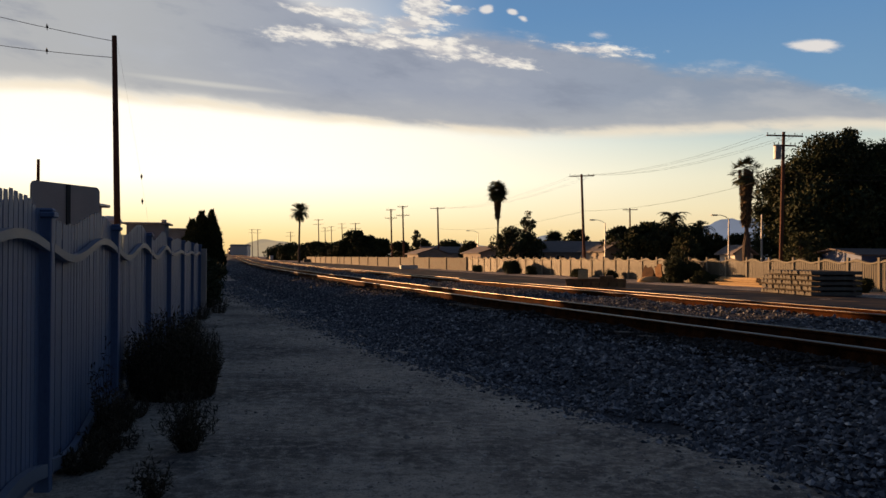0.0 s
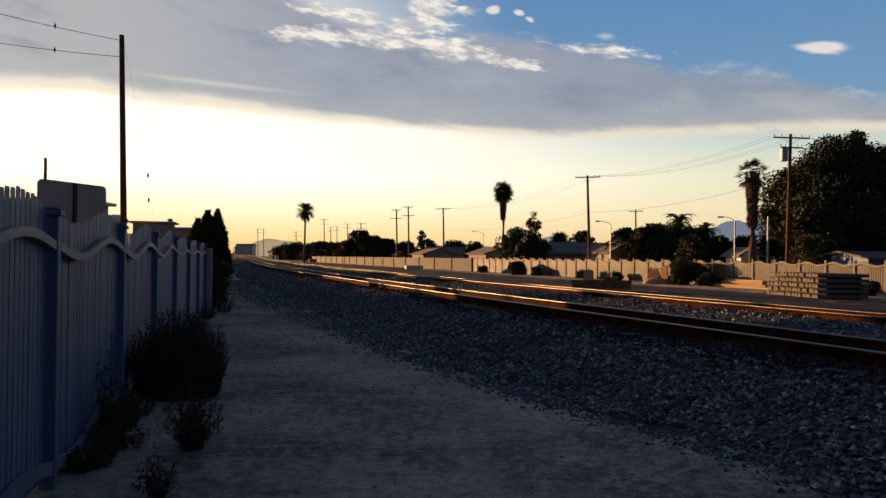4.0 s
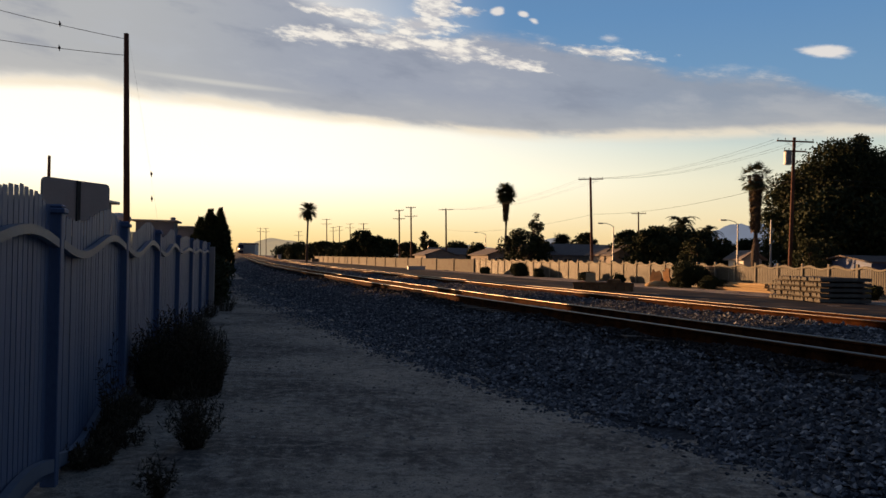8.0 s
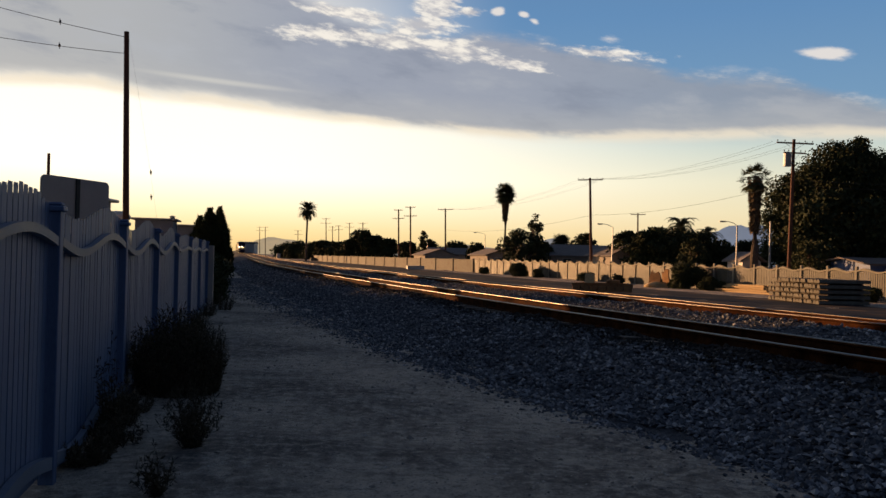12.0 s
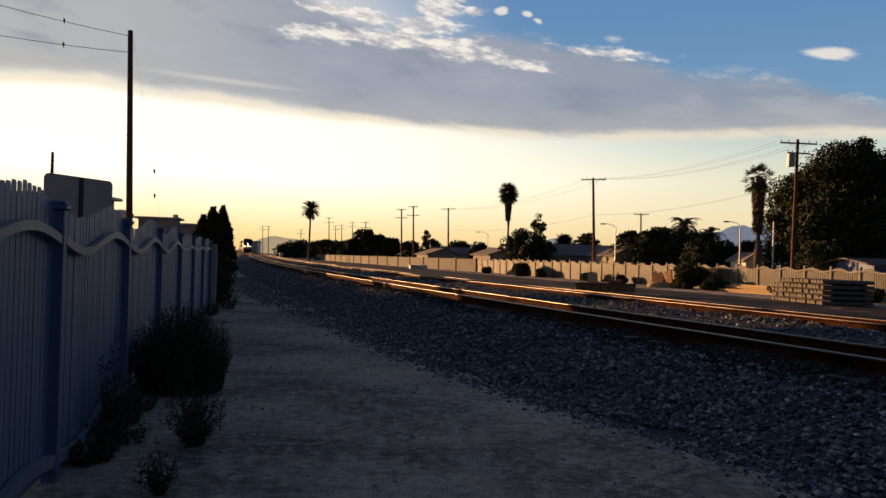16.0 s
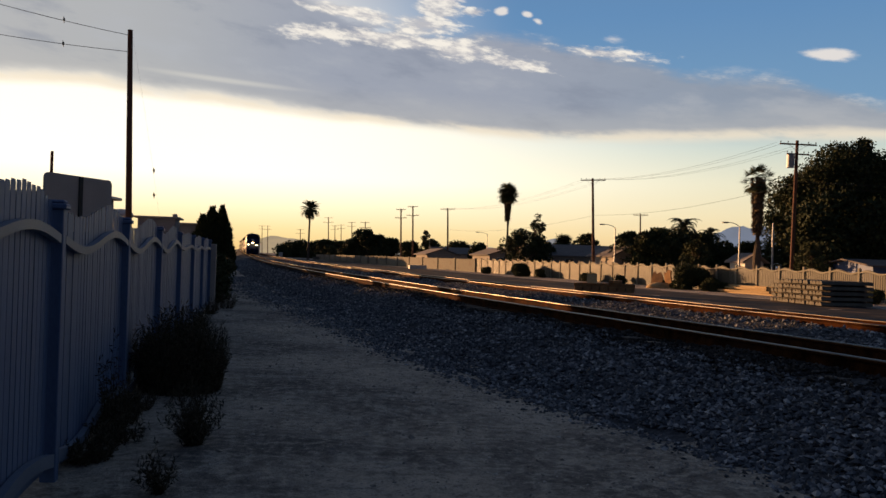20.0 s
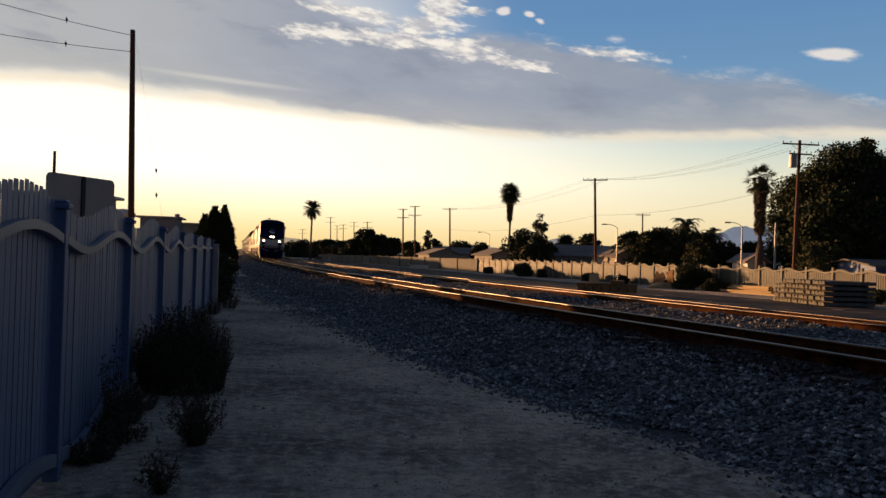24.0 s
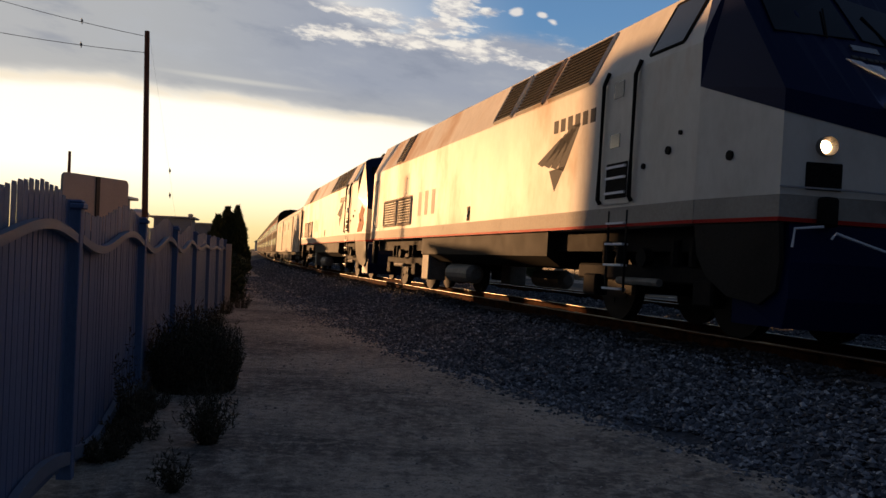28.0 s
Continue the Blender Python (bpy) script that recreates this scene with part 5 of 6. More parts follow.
M["grime"] = surface("black_running_gear", (0.007, 0.0065, 0.006), (0.02, 0.017, 0.015), 0.75, 0.0, spec=0.06, scale=5.0, fine=40.0, bump=0.4)
M["skirt_paint"] = surface("dusty_skirt_paint", (0.022, 0.02, 0.017), (0.038, 0.034, 0.029), 0.6, 0.0, spec=0.08, scale=1.5, fine=30.0, bump=0.1)
# Near-black base: the shade under the sill is put into this colour.
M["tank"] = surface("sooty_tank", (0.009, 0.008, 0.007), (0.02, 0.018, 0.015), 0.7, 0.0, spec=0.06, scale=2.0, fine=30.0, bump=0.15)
M["louver"] = surface("brown_black_louver", (0.025, 0.018, 0.013), (0.05, 0.035, 0.025), 0.6, 0.2, bump=0.1)
M["baggage"] = surface("bright_fluted_side", (0.30, 0.27, 0.22), (0.44, 0.40, 0.34), 0.6, 0.0, spec=0.05, scale=0.5, fine=12.0, bump=0.05)
# Side colour held dark to carry the shade of trackside trees.
M["coach"] = surface("stainless_coach_side", (0.09, 0.076, 0.06), (0.145, 0.122, 0.098), 0.85, 0.0, scale=0.5, fine=12.0, bump=0.05, spec=0.02, stain_or_glow=(0.08, 0.065, 0.055))
M["windshield"] = surface("dark_windshield", (0.004, 0.005, 0.009), (0.007, 0.008, 0.013), 0.12, bump=0.0, spec=0.12)
M["bare"] = surface("dusty_bare_metal", (0.16, 0.145, 0.12), (0.26, 0.24, 0.20), 0.6, 0.0, spec=0.1, scale=4.0, fine=30.0, bump=0.1)
M["headlight"] = glow("headlight_glass", (1.0, 0.66, 0.34), 90.0)
M["reflector"] = surface("lamp_reflector", (0.30, 0.27, 0.24), (0.42, 0.38, 0.34), 0.25, 0.9, bump=0.0)

SILL, BAND, BREAK, EDGE_Z, TOP = 1.38, 1.67, 3.66, 4.56, 4.70   # heights over the rail
WIDE, EDGE_X = 1.5, 1.10
CORNER = (1.35, 9.25)              # front corner of the nose
NOSE = 9.62                        # tip of the nose
FLANK = 3.07                       # where silver meets blue at the nose's rear edge
CAB = 7.95                         # where the nose begins
BACK = -10.15


def sheet(verts, thick=0.02):
    """A flat panel of its outline's shape, a little proud of what it lies on."""
    bm = bmesh.new()
    verts = [Vector(v) for v in verts]
    normal = Vector((0, 0, 0))
    for i, v in enumerate(verts):
        normal += v.cross(verts[(i + 1) % len(verts)])
    normal.normalize()
    a = [bm.verts.new(v + normal * thick) for v in verts]
    b = [bm.verts.new(v - normal * 0.01) for v in verts]
    bm.faces.new(a)
    bm.faces.new(b[::-1])
    for i in range(len(verts)):
        j = (i + 1) % len(verts)
        bm.faces.new((b[i], b[j], a[j], a[i]))
    return bm


def mirrored(points, s):
    pts = [(x * s, y, z) for x, y, z in points]
    return pts if s > 0 else pts[::-1]


def slope_at(y, k, s=1):
    """A point on the sloping shoulder: k from 0 at the break to 1 at the roof edge."""
    return (s * (WIDE + (EDGE_X - WIDE) * k), y, BREAK + (EDGE_Z - BREAK) * k)


def loco_shell(thing):
    # silver body behind the cab
    prof = [(-WIDE, BAND), (WIDE, BAND), (WIDE, BREAK - 0.03), (WIDE - 0.02, BREAK + 0.03), (EDGE_X, EDGE_Z), (0.6, TOP - 0.02), (0, TOP), (-0.6, TOP - 0.02), (-EDGE_X, EDGE_Z), (-WIDE + 0.02, BREAK + 0.03), (-WIDE, BREAK - 0.03)]
    part("body", prism(bmesh.new(), prof, BACK, CAB), M["silver"], thing)
    part("sill", prism(bmesh.new(), [(-WIDE - 0.005, SILL), (WIDE + 0.005, SILL), (WIDE + 0.005, BAND), (-WIDE - 0.005, BAND)], BACK, CAB), M["sill"], thing, "grey sill band")
    bm = bmesh.new()
    for s in (-1, 1):
        box(bm, s * (WIDE + 0.002), s * (WIDE + 0.012), BACK, CAB, SILL, SILL + 0.045)
    part("red_stripe", bm, M["red"], thing, "thin red stripe")
    # nose: lower silver part, sill and blue upper part
    cx, cy = CORNER
    hi, mid = 2.57, 2.31

    def ring(z, grow=0.0):
        return [(WIDE, CAB, z), (cx + grow, cy, z), (0, NOSE + grow, z), (-cx - grow, cy, z), (-WIDE, CAB, z)]

    bm = bmesh.new()
    low = [bm.verts.new(v) for v in ring(BAND)]
    top = [bm.verts.new(v) for v in ((WIDE, CAB, FLANK), (cx, cy, hi), (0, NOSE, mid), (-cx, cy, hi), (-WIDE, CAB, FLANK))]
    for i in range(4):
        bm.faces.new((low[i], low[i + 1], top[i + 1], top[i]))
    bm.faces.new((low[4], low[0], top[0], top[4]))
    bm.faces.new(low[::-1])
    bm.faces.new(top)
    bmesh.ops.recalc_face_normals(bm, faces=bm.faces)
    part("nose", bm, M["silver"], thing)
    bm = bmesh.new()
    a, b = [bm.verts.new(v) for v in ring(SILL)], [bm.verts.new(v) for v in ring(BAND - 0.003)]
    for i in range(5):
        bm.faces.new((a[i], a[(i + 1) % 5], b[(i + 1) % 5], b[i]))
    bm.faces.new(a[::-1]), bm.faces.new(b)
    bmesh.ops.recalc_face_normals(bm, faces=bm.faces)
    part("nose_sill", bm, M["sill"], thing)
    bm = bmesh.new()
    a, b = [bm.verts.new(v) for v in ring(SILL - 0.002, 0.006)], [bm.verts.new(v) for v in ring(SILL + 0.045, 0.006)]
    for i in range(4):
        bm.faces.new((a[i], a[i + 1], b[i + 1], b[i]))
    part("nose_stripe", bm, M["red"], thing, "thin red stripe")
    g = 0.008
    knee, knee_mid = Vector((cx + 0.008, cy + g, 2.82)), Vector((0, NOSE - 0.02, 2.62))

    def brow(f):
        """The bowed front edge of the roof, f from 0 in the middle to 1 at the corner."""
        return Vector((1.345 * f, 8.10 + 0.12 * f * f, 4.63 - 0.08 * f * f - 0.16 * f ** 5))

    def on_front(x, k, out=0.012):
        """On the sloping front: x across, k from 0 at the knee to 1 at the roof."""
        f = abs(x) / (knee.x + (1.345 - knee.x) * k)
        side = -1 if x < 0 else 1
        p = knee_mid.lerp(knee, f).lerp(brow(f), k)
        return Vector((side * p.x, p.y + out, p.z + out * 0.6))

    bm = bmesh.new()
    fs = [0, 0.2, 0.4, 0.6, 0.8, 0.93, 1.0]
    for side in (1, -1):
        def at(v):
            return bm.verts.new((side * v[0], v[1], v[2]))

        low = [at((cx * f + 0.004 * f, NOSE + (cy - NOSE) * f + g, mid + (hi - mid) * f)) for f in fs]
        bend = [at(knee_mid.lerp(knee, f)) for f in fs]
        top = [at(brow(f)) for f in fs]
        rear = [at((EDGE_X * f + 0.004 * f, CAB - 0.35, EDGE_Z + 0.006 + (TOP - EDGE_Z) * (1 - f * f))) for f in fs]
        for a, b in ((low, bend), (bend, top), (top, rear)):
            for i in range(len(fs) - 1):
                bm.faces.new((a[i], a[i + 1], b[i + 1], b[i]))
        flank, shoulder = at((WIDE + 0.004, CAB, FLANK)), at((WIDE + 0.004, CAB, BREAK))
        bm.faces.new((low[-1], flank, bend[-1]))
        bm.faces.new((bend[-1], flank, top[-1]))
        bm.faces.new((flank, shoulder, top[-1]))
        bm.faces.new((shoulder, rear[-1], top[-1]))
    bmesh.ops.remove_doubles(bm, verts=bm.verts, dist=0.001)
    bmesh.ops.recalc_face_normals(bm, faces=bm.faces)
    part("cab_front", bm, M["navy"], thing, "dark blue cab front")

    for s in (-1, 1):
        pane = [on_front(s * 0.05, 0.50), on_front(s * 1.16, 0.47), on_front(s * 1.12, 0.80), on_front(s * 0.05, 0.85)]
        win = part("windshield", sheet(pane if s < 0 else pane[::-1], 0.012), M["windshield"], thing)
        bm = rod(bmesh.new(), on_front(s * 0.5, 0.46) + Vector((0, 0.03, 0)), on_front(s * 0.3, 0.70) + Vector((0, 0.03, 0.0)), 0.012, sides=5)
        part("wiper", bm, M["grime"], win)
    # emblem: a white wing of three blades with a plain bar above
    for i in range(3):
        top, low = 0.38 - 0.25 * i, 0.06 - 0.10 * i
        blade = [on_front(top, 0.325 - 0.012 * i), on_front(top - 0.19, 0.325 - 0.012 * i), on_front(low - 0.09, 0.235 - 0.012 * i), on_front(low - 0.01, 0.245 - 0.012 * i)]
        part("emblem_blade", sheet(blade, 0.01), M["white"], thing, "white emblem stroke")
    for i in range(6):
        x = 0.27 - 0.095 * i
        bar = [on_front(x, 0.343), on_front(x - 0.07, 0.343), on_front(x - 0.07, 0.362), on_front(x, 0.362)]
        part("emblem_bar", sheet(bar, 0.01), M["mark"], thing)
    bar = [on_front(0.20, 0.405), on_front(-0.20, 0.405), on_front(-0.20, 0.445), on_front(0.20, 0.445)]
    part("number_board", sheet(bar, 0.01), M["reflector"], thing, "dark grey number board")
    # lamps: open reflectors with a bulb deep inside
    for p, out, wide in [(on_front(0.165, 0.015), Vector((0, 1, 0)), 0.10), (on_front(-0.165, 0.015), Vector((0, 1, 0)), 0.10),
                         (Vector((0.895, 9.385, 2.21)), Vector((0.2, 1, 0)), 0.11), (Vector((-0.895, 9.385, 2.21)), Vector((-0.2, 1, 0)), 0.11)]:
        out = out.normalized()
        p = p + out * 0.05
        q = out.to_track_quat("Z", "Y")
        bm = bmesh.new()
        rings = []
        for r, d in ((wide, -0.10), (wide, 0.01), (wide - 0.008, 0.02), (wide - 0.018, 0.008), (0.045, -0.045)):
            rings.append([bm.verts.new(p + q @ Vector((r * math.cos(k * math.pi / 9), r * math.sin(k * math.pi / 9), d))) for k in range(18)])
        for a, b in zip(rings, rings[1:]):
            for k in range(18):
                bm.faces.new((a[k], a[(k + 1) % 18], b[(k + 1) % 18], b[k]))
        housing = part("headlight", bm, M["reflector"], thing, "round chrome headlight")
        part("bulb", rod(bmesh.new(), p - out * 0.06, p - out * 0.03, 0.036, sides=14), M["headlight"], housing)
    for s in (-1, 1):
        slope = Matrix.Translation((s * 0.90, 9.385, 1.885)) @ Matrix.Rotation(-s * math.atan2(NOSE - cy, cx), 4, "Z")
        bm = box(bmesh.new(), -0.20, 0.20, -0.05, 0.012, -0.15, 0.15, 0.01)
        bm.transform(slope)
        part("step_pocket", bm, M["grime"], thing)
        bm = box(bmesh.new(), -0.10, 0.10, -0.05, 0.10, -0.16, 0.16, 0.03)
        bm.transform(Matrix.Translation((s * 0.88, 9.42, 1.50)))
        part("hose_box", bm, M["grime"], thing)
    bm = tube(bmesh.new(), [(cx + 0.03, cy + 0.03, 1.75), (0.65, 9.49, 1.75), (0, NOSE + 0.05, 1.73), (-0.65, 9.49, 1.75), (-cx - 0.03, cy + 0.03, 1.75)], 0.012, 5)
    part("nose_rail", bm, M["steel"], thing)
    for s in (-1, 1):
        bm = tube(bmesh.new(), [(s * 1.25, 9.36, 1.10), (s * 1.24, 9.38, 1.30), (s * 1.02, 9.55, 1.33)], 0.016, 5)
        part("grab_iron", bm, M["white"], thing)
        bm = tube(bmesh.new(), [(s * 0.98, 9.62, 1.20), (s * 0.96, 9.66, 1.26), (s * 0.42, 9.80, 1.10), (s * 0.40, 9.80, 1.00)], 0.016, 5)
        part("grab_iron", bm, M["white"], thing)
    # pilot with its side skirts
    bm = bmesh.new()
    rows = []
    for z, grow in ((1.375, 0.0), (0.95, 0.06), (0.55, 0.05), (0.22, -0.05)):
        rows.append([bm.verts.new(v) for v in ((1.25, 8.45, z), (1.20 + grow * 0.3, cy + grow, z), (0.0, NOSE + grow, z), (-1.20 - grow * 0.3, cy + grow, z), (-1.25, 8.45, z))])
    for a, b in zip(rows, rows[1:]):
        for i in range(5):
            bm.faces.new((a[i], a[(i + 1) % 5], b[(i + 1) % 5], b[i]))
    bm.faces.new(rows[0]), bm.faces.new(rows[-1][::-1])
    bmesh.ops.recalc_face_normals(bm, faces=bm.faces)
    part("pilot", bm, M["navy"], thing, "dark blue pilot plate")
    for s in (-1, 1):
        prof = [(7.95, 1.375), (9.24, 1.375), (9.23, 0.95), (9.16, 0.62), (8.92, 0.46), (8.45, 0.52), (8.12, 0.74), (7.97, 1.0)]
        bm = bmesh.new()
        a = [bm.verts.new((s * (1.48 - 0.115 * (y - 7.95) - 0.10 * (1.375 - z)), y, z)) for y, z in prof]
        b = [bm.verts.new((s * (1.42 - 0.115 * (y - 7.95) - 0.10 * (1.375 - z)), y, z)) for y, z in prof]
        for i in range(len(prof)):
            j = (i + 1) % len(prof)
            bm.faces.new((a[i], a[j], b[j], b[i]))
        bm.faces.new(a), bm.faces.new(b[::-1])
        bmesh.ops.recalc_face_normals(bm, faces=bm.faces)
        part("side_skirt", bm, M["skirt_paint"], thing, "grey curved side skirt")
    bm = box(bmesh.new(), -0.15, 0.15, 9.45, 10.2, 0.75, 1.0, 0.03)
    box(bm, -0.22, 0.2, 10.15, 10.42, 0.68, 1.06, 0.05)
    part("coupler", bm, M["grime"], thing)


def louver(thing, corners, slats, name="louver"):
    """A dark grille: backing, rim and slats between four corners (low back, low front, high front, high back)."""
    a, b, c, d = (Vector(v) for v in corners)
    grille = part(name, sheet([a, b, c, d], 0.012), M["louver"], thing)
    for i in range(slats):
        k0, k1 = (i + 0.25) / slats, (i + 0.75) / slats
        part("slat", sheet([a.lerp(d, k0), b.lerp(c, k0), b.lerp(c, k1), a.lerp(d, k1)], 0.035), M["grime"], grille)
    for p, q in ((a, b), (b, c), (c, d), (d, a)):
        rim = tube(bmesh.new(), [p, q], 0.045, 4)
        part("rim", rim, M["silver"], grille)
    return grille


def loco_sides(thing):
    for s in (1, -1):
        def quad(y0, y1, z0, z1, off=0.0):
            return mirrored([(WIDE + off, y0, z0), (WIDE + off, y1, z0), (WIDE + off, y1, z1), (WIDE + off, y0, z1)], s)

        def hill(y0, y1, k0=0.04, k1=0.93, shift=0.0):
            pts = [slope_at(y0, k0), slope_at(y1, k0), slope_at(y1 + shift, k1), slope_at(y0 + shift, k1)]
            return mirrored(pts, s)

        for y0, y1 in ((0.92, 1.84), (2.08, 3.28), (3.54, 5.06)):
            louver(thing, hill(y0, y1, shift=0.12), 12)
        louver(thing, hill(-7.1, -6.45, shift=0.12), 9)
        for y0, y1 in ((-8.3, -6.75), (-6.65, -5.1)):
            louver(thing, quad(y0, y1, 1.80, 2.56), 10)
        # cab door with its posts, windows and step pocket
        door = part("cab_door", sheet(quad(5.72, 6.44, 1.72, 3.62), 0.018), M["silver"], thing)
        part("door_window", sheet(quad(5.90, 6.16, 3.28, 3.52, 0.018), 0.01), M["glass"], door)
        part("door_window", sheet(quad(5.86, 6.12, 2.55, 2.75, 0.018), 0.01), M["glass"], door)
        pocket = part("step_pocket", sheet(quad(5.80, 6.38, 1.80, 2.32, 0.018), 0.01), M["grime"], door)
        for z in (1.86, 2.08, 2.24):
            part("rung", box(bmesh.new(), min(s * 1.53, s * 1.56), max(s * 1.53, s * 1.56), 5.82, 6.36, z, z + 0.035), M["white"], pocket)
        for y in (5.64, 6.52):
            bm = tube(bmesh.new(), [(s * 1.515, y, 1.74), (s * 1.56, y, 1.80), (s * 1.56, y, 3.52), (s * 1.50, y + 0.03, 3.72)], 0.034, 6)
            part("handrail", bm, M["grime"], thing)
        for y in (-9.35, -9.62):
            bm = tube(bmesh.new(), [(s * 1.515, y, 1.78), (s * 1.55, y, 1.84), (s * 1.55, y, 3.30), (s * 1.515, y, 3.36)], 0.02, 6)
            part("handrail", bm, M["steel"], thing)
        # cab side window
        win = part("cab_window", sheet(hill(6.72, 7.50, 0.10, 0.90, 0.14), 0.014), M["glass"], thing)
        a, b, c, d = (Vector(v) for v in hill(6.72, 7.50, 0.10, 0.90, 0.14))
        for p, q in ((a, b), (b, c), (c, d), (d, a)):
            part("window_rim", tube(bmesh.new(), [p, q], 0.03, 4), M["grime"], win)
        if s < 0:
            bm = box(bmesh.new(), min(s * 1.40, s * 1.58), max(s * 1.40, s * 1.58), 7.64, 7.70, 3.70, 4.02, 0.02)
            part("mirror", bm, M["steel"], thing)
        # small fittings
        slot = part("filler_slot", sheet(quad(-0.38, -0.20, 1.70, 2.02), 0.008), M["grime"], thing)
        part("filler_lever", rod(bmesh.new(), (s * 1.52, -0.33, 1.76), (s * 1.52, -0.27, 1.92), 0.018, sides=6), M["white"], slot)
        for y, z, r in ((7.35, 2.35, 0.055), (6.78, 2.20, 0.04), (7.6, 2.55, 0.03)):
            part("marker_light", rod(bmesh.new(), (s * 1.50, y, z), (s * 1.53, y, z), r, sides=12), M["grime"], thing)
        part("marker_light", rod(bmesh.new(), (s * 1.43, 8.50, 2.16), (s * 1.455, 8.50, 2.16), 0.06, sides=12), M["grime"], thing)
        # faint markings: a wing of three strokes and plain bars
        for i in range(4):
            y0 = 3.25 + 0.28 * i
            stroke = mirrored([(WIDE, y0, 2.60 - 0.06 * i), (WIDE, y0 + 0.22, 2.52 - 0.05 * i), (WIDE, y0 + 1.2 - 0.15 * i, 2.92 + 0.06 * i), (WIDE, y0 + 0.9 - 0.15 * i, 2.95 + 0.05 * i)], s)
            part("side_emblem", sheet(stroke, 0.003), M["mark"], thing, "faint grey emblem stroke")
        part("side_emblem", sheet(mirrored([(WIDE, 3.75, 2.42), (WIDE, 4.0, 2.05), (WIDE, 4.35, 2.45)], s), 0.003), M["mark"], thing, "faint grey emblem stroke")
        for i in range(6):
            y0 = 3.85 + 0.26 * i
            part("name_bar", sheet(quad(y0, y0 + 0.17, 3.05, 3.27), 0.003), M["mark"], thing, "faint grey bar")
        for i in range(3):
            y0 = -4.45 + 0.62 * i
            part("number_bar", sheet(quad(y0, y0 + 0.3, 1.98, 2.62), 0.003), M["faint"], thing, "faint grey bar")
        # ladder below the door
        ladder = part("ladder", tube(bmesh.new(), [(s * 1.50, 5.92, 1.62), (s * 1.50, 5.92, 0.45)], 0.02, 5), M["grime"], thing)
        part("ladder_rail", tube(bmesh.new(), [(s * 1.50, 6.42, 1.62), (s * 1.50, 6.42, 0.45)], 0.02, 5), M["grime"], ladder)
        for z in (0.48, 0.82, 1.12, 1.42):
            part("rung", box(bmesh.new(), min(s * 1.46, s * 1.56), max(s * 1.46, s * 1.56), 5.92, 6.42, z, z + 0.03), M["white"], ladder)


def truck(thing, y, wheel):
    bogie = part("truck", box(bmesh.new(), -1.0, 1.0, y - 0.5, y + 0.5, 0.55, 1.05, 0.03), M["grime"], thing)
    for s in (-1, 1):
        bm = box(bmesh.new(), s * 1.12, s * 1.24, y - 2.0, y + 2.0, 0.62, 0.86, 0.03)
        for v in (-1.43, 1.43):
            box(bm, s * 1.10, s * 1.34, y + v - 0.2, y + v + 0.2, 0.36, 0.70, 0.03)
        part("side_frame", bm, M["grime"], bogie)
        for v in (-1.1, -0.7, 0.7, 1.1):
            part("coil_spring", rod(bmesh.new(), (s * 1.2, y + v, 0.86), (s * 1.2, y + v, 1.2), 0.1, sides=10), M["grime"], bogie)
        part("damper", rod(bmesh.new(), (s * 1.36, y - 0.5, 0.62), (s * 1.36, y + 0.55, 0.62), 0.055, sides=8), M["bare"], bogie)
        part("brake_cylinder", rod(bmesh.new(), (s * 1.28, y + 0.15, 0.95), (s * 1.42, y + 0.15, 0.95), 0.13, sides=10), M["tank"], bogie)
    for v in (-1.43, 1.43):
        m = pose(0, y + v, 0.51)
        if wheel[0] is None:
            bm = rod(bmesh.new(), (-0.72, 0, 0), (0.72, 0, 0), 0.09, sides=10)
            for s in (-1, 1):
                rod(bm, (s * 0.68, 0, 0), (s * 0.80, 0, 0), 0.51, sides=28)
                rod(bm, (s * 0.65, 0, 0), (s * 0.68, 0, 0), 0.54, sides=28)
                for k in range(4):
                    a = k * math.pi / 2
                    rod(bm, (s * 0.80, 0.25 * math.cos(a), 0.25 * math.sin(a)), (s * 0.815, 0.25 * math.cos(a), 0.25 * math.sin(a)), 0.05, sides=8)
            wheel[0] = part("wheelset", bm, M["wheel"], thing)
            wheel[0].matrix_basis = m
            rolling.append(wheel[0])
        else:
            rolling.append(again(wheel[0], m, thing))


rolling = []


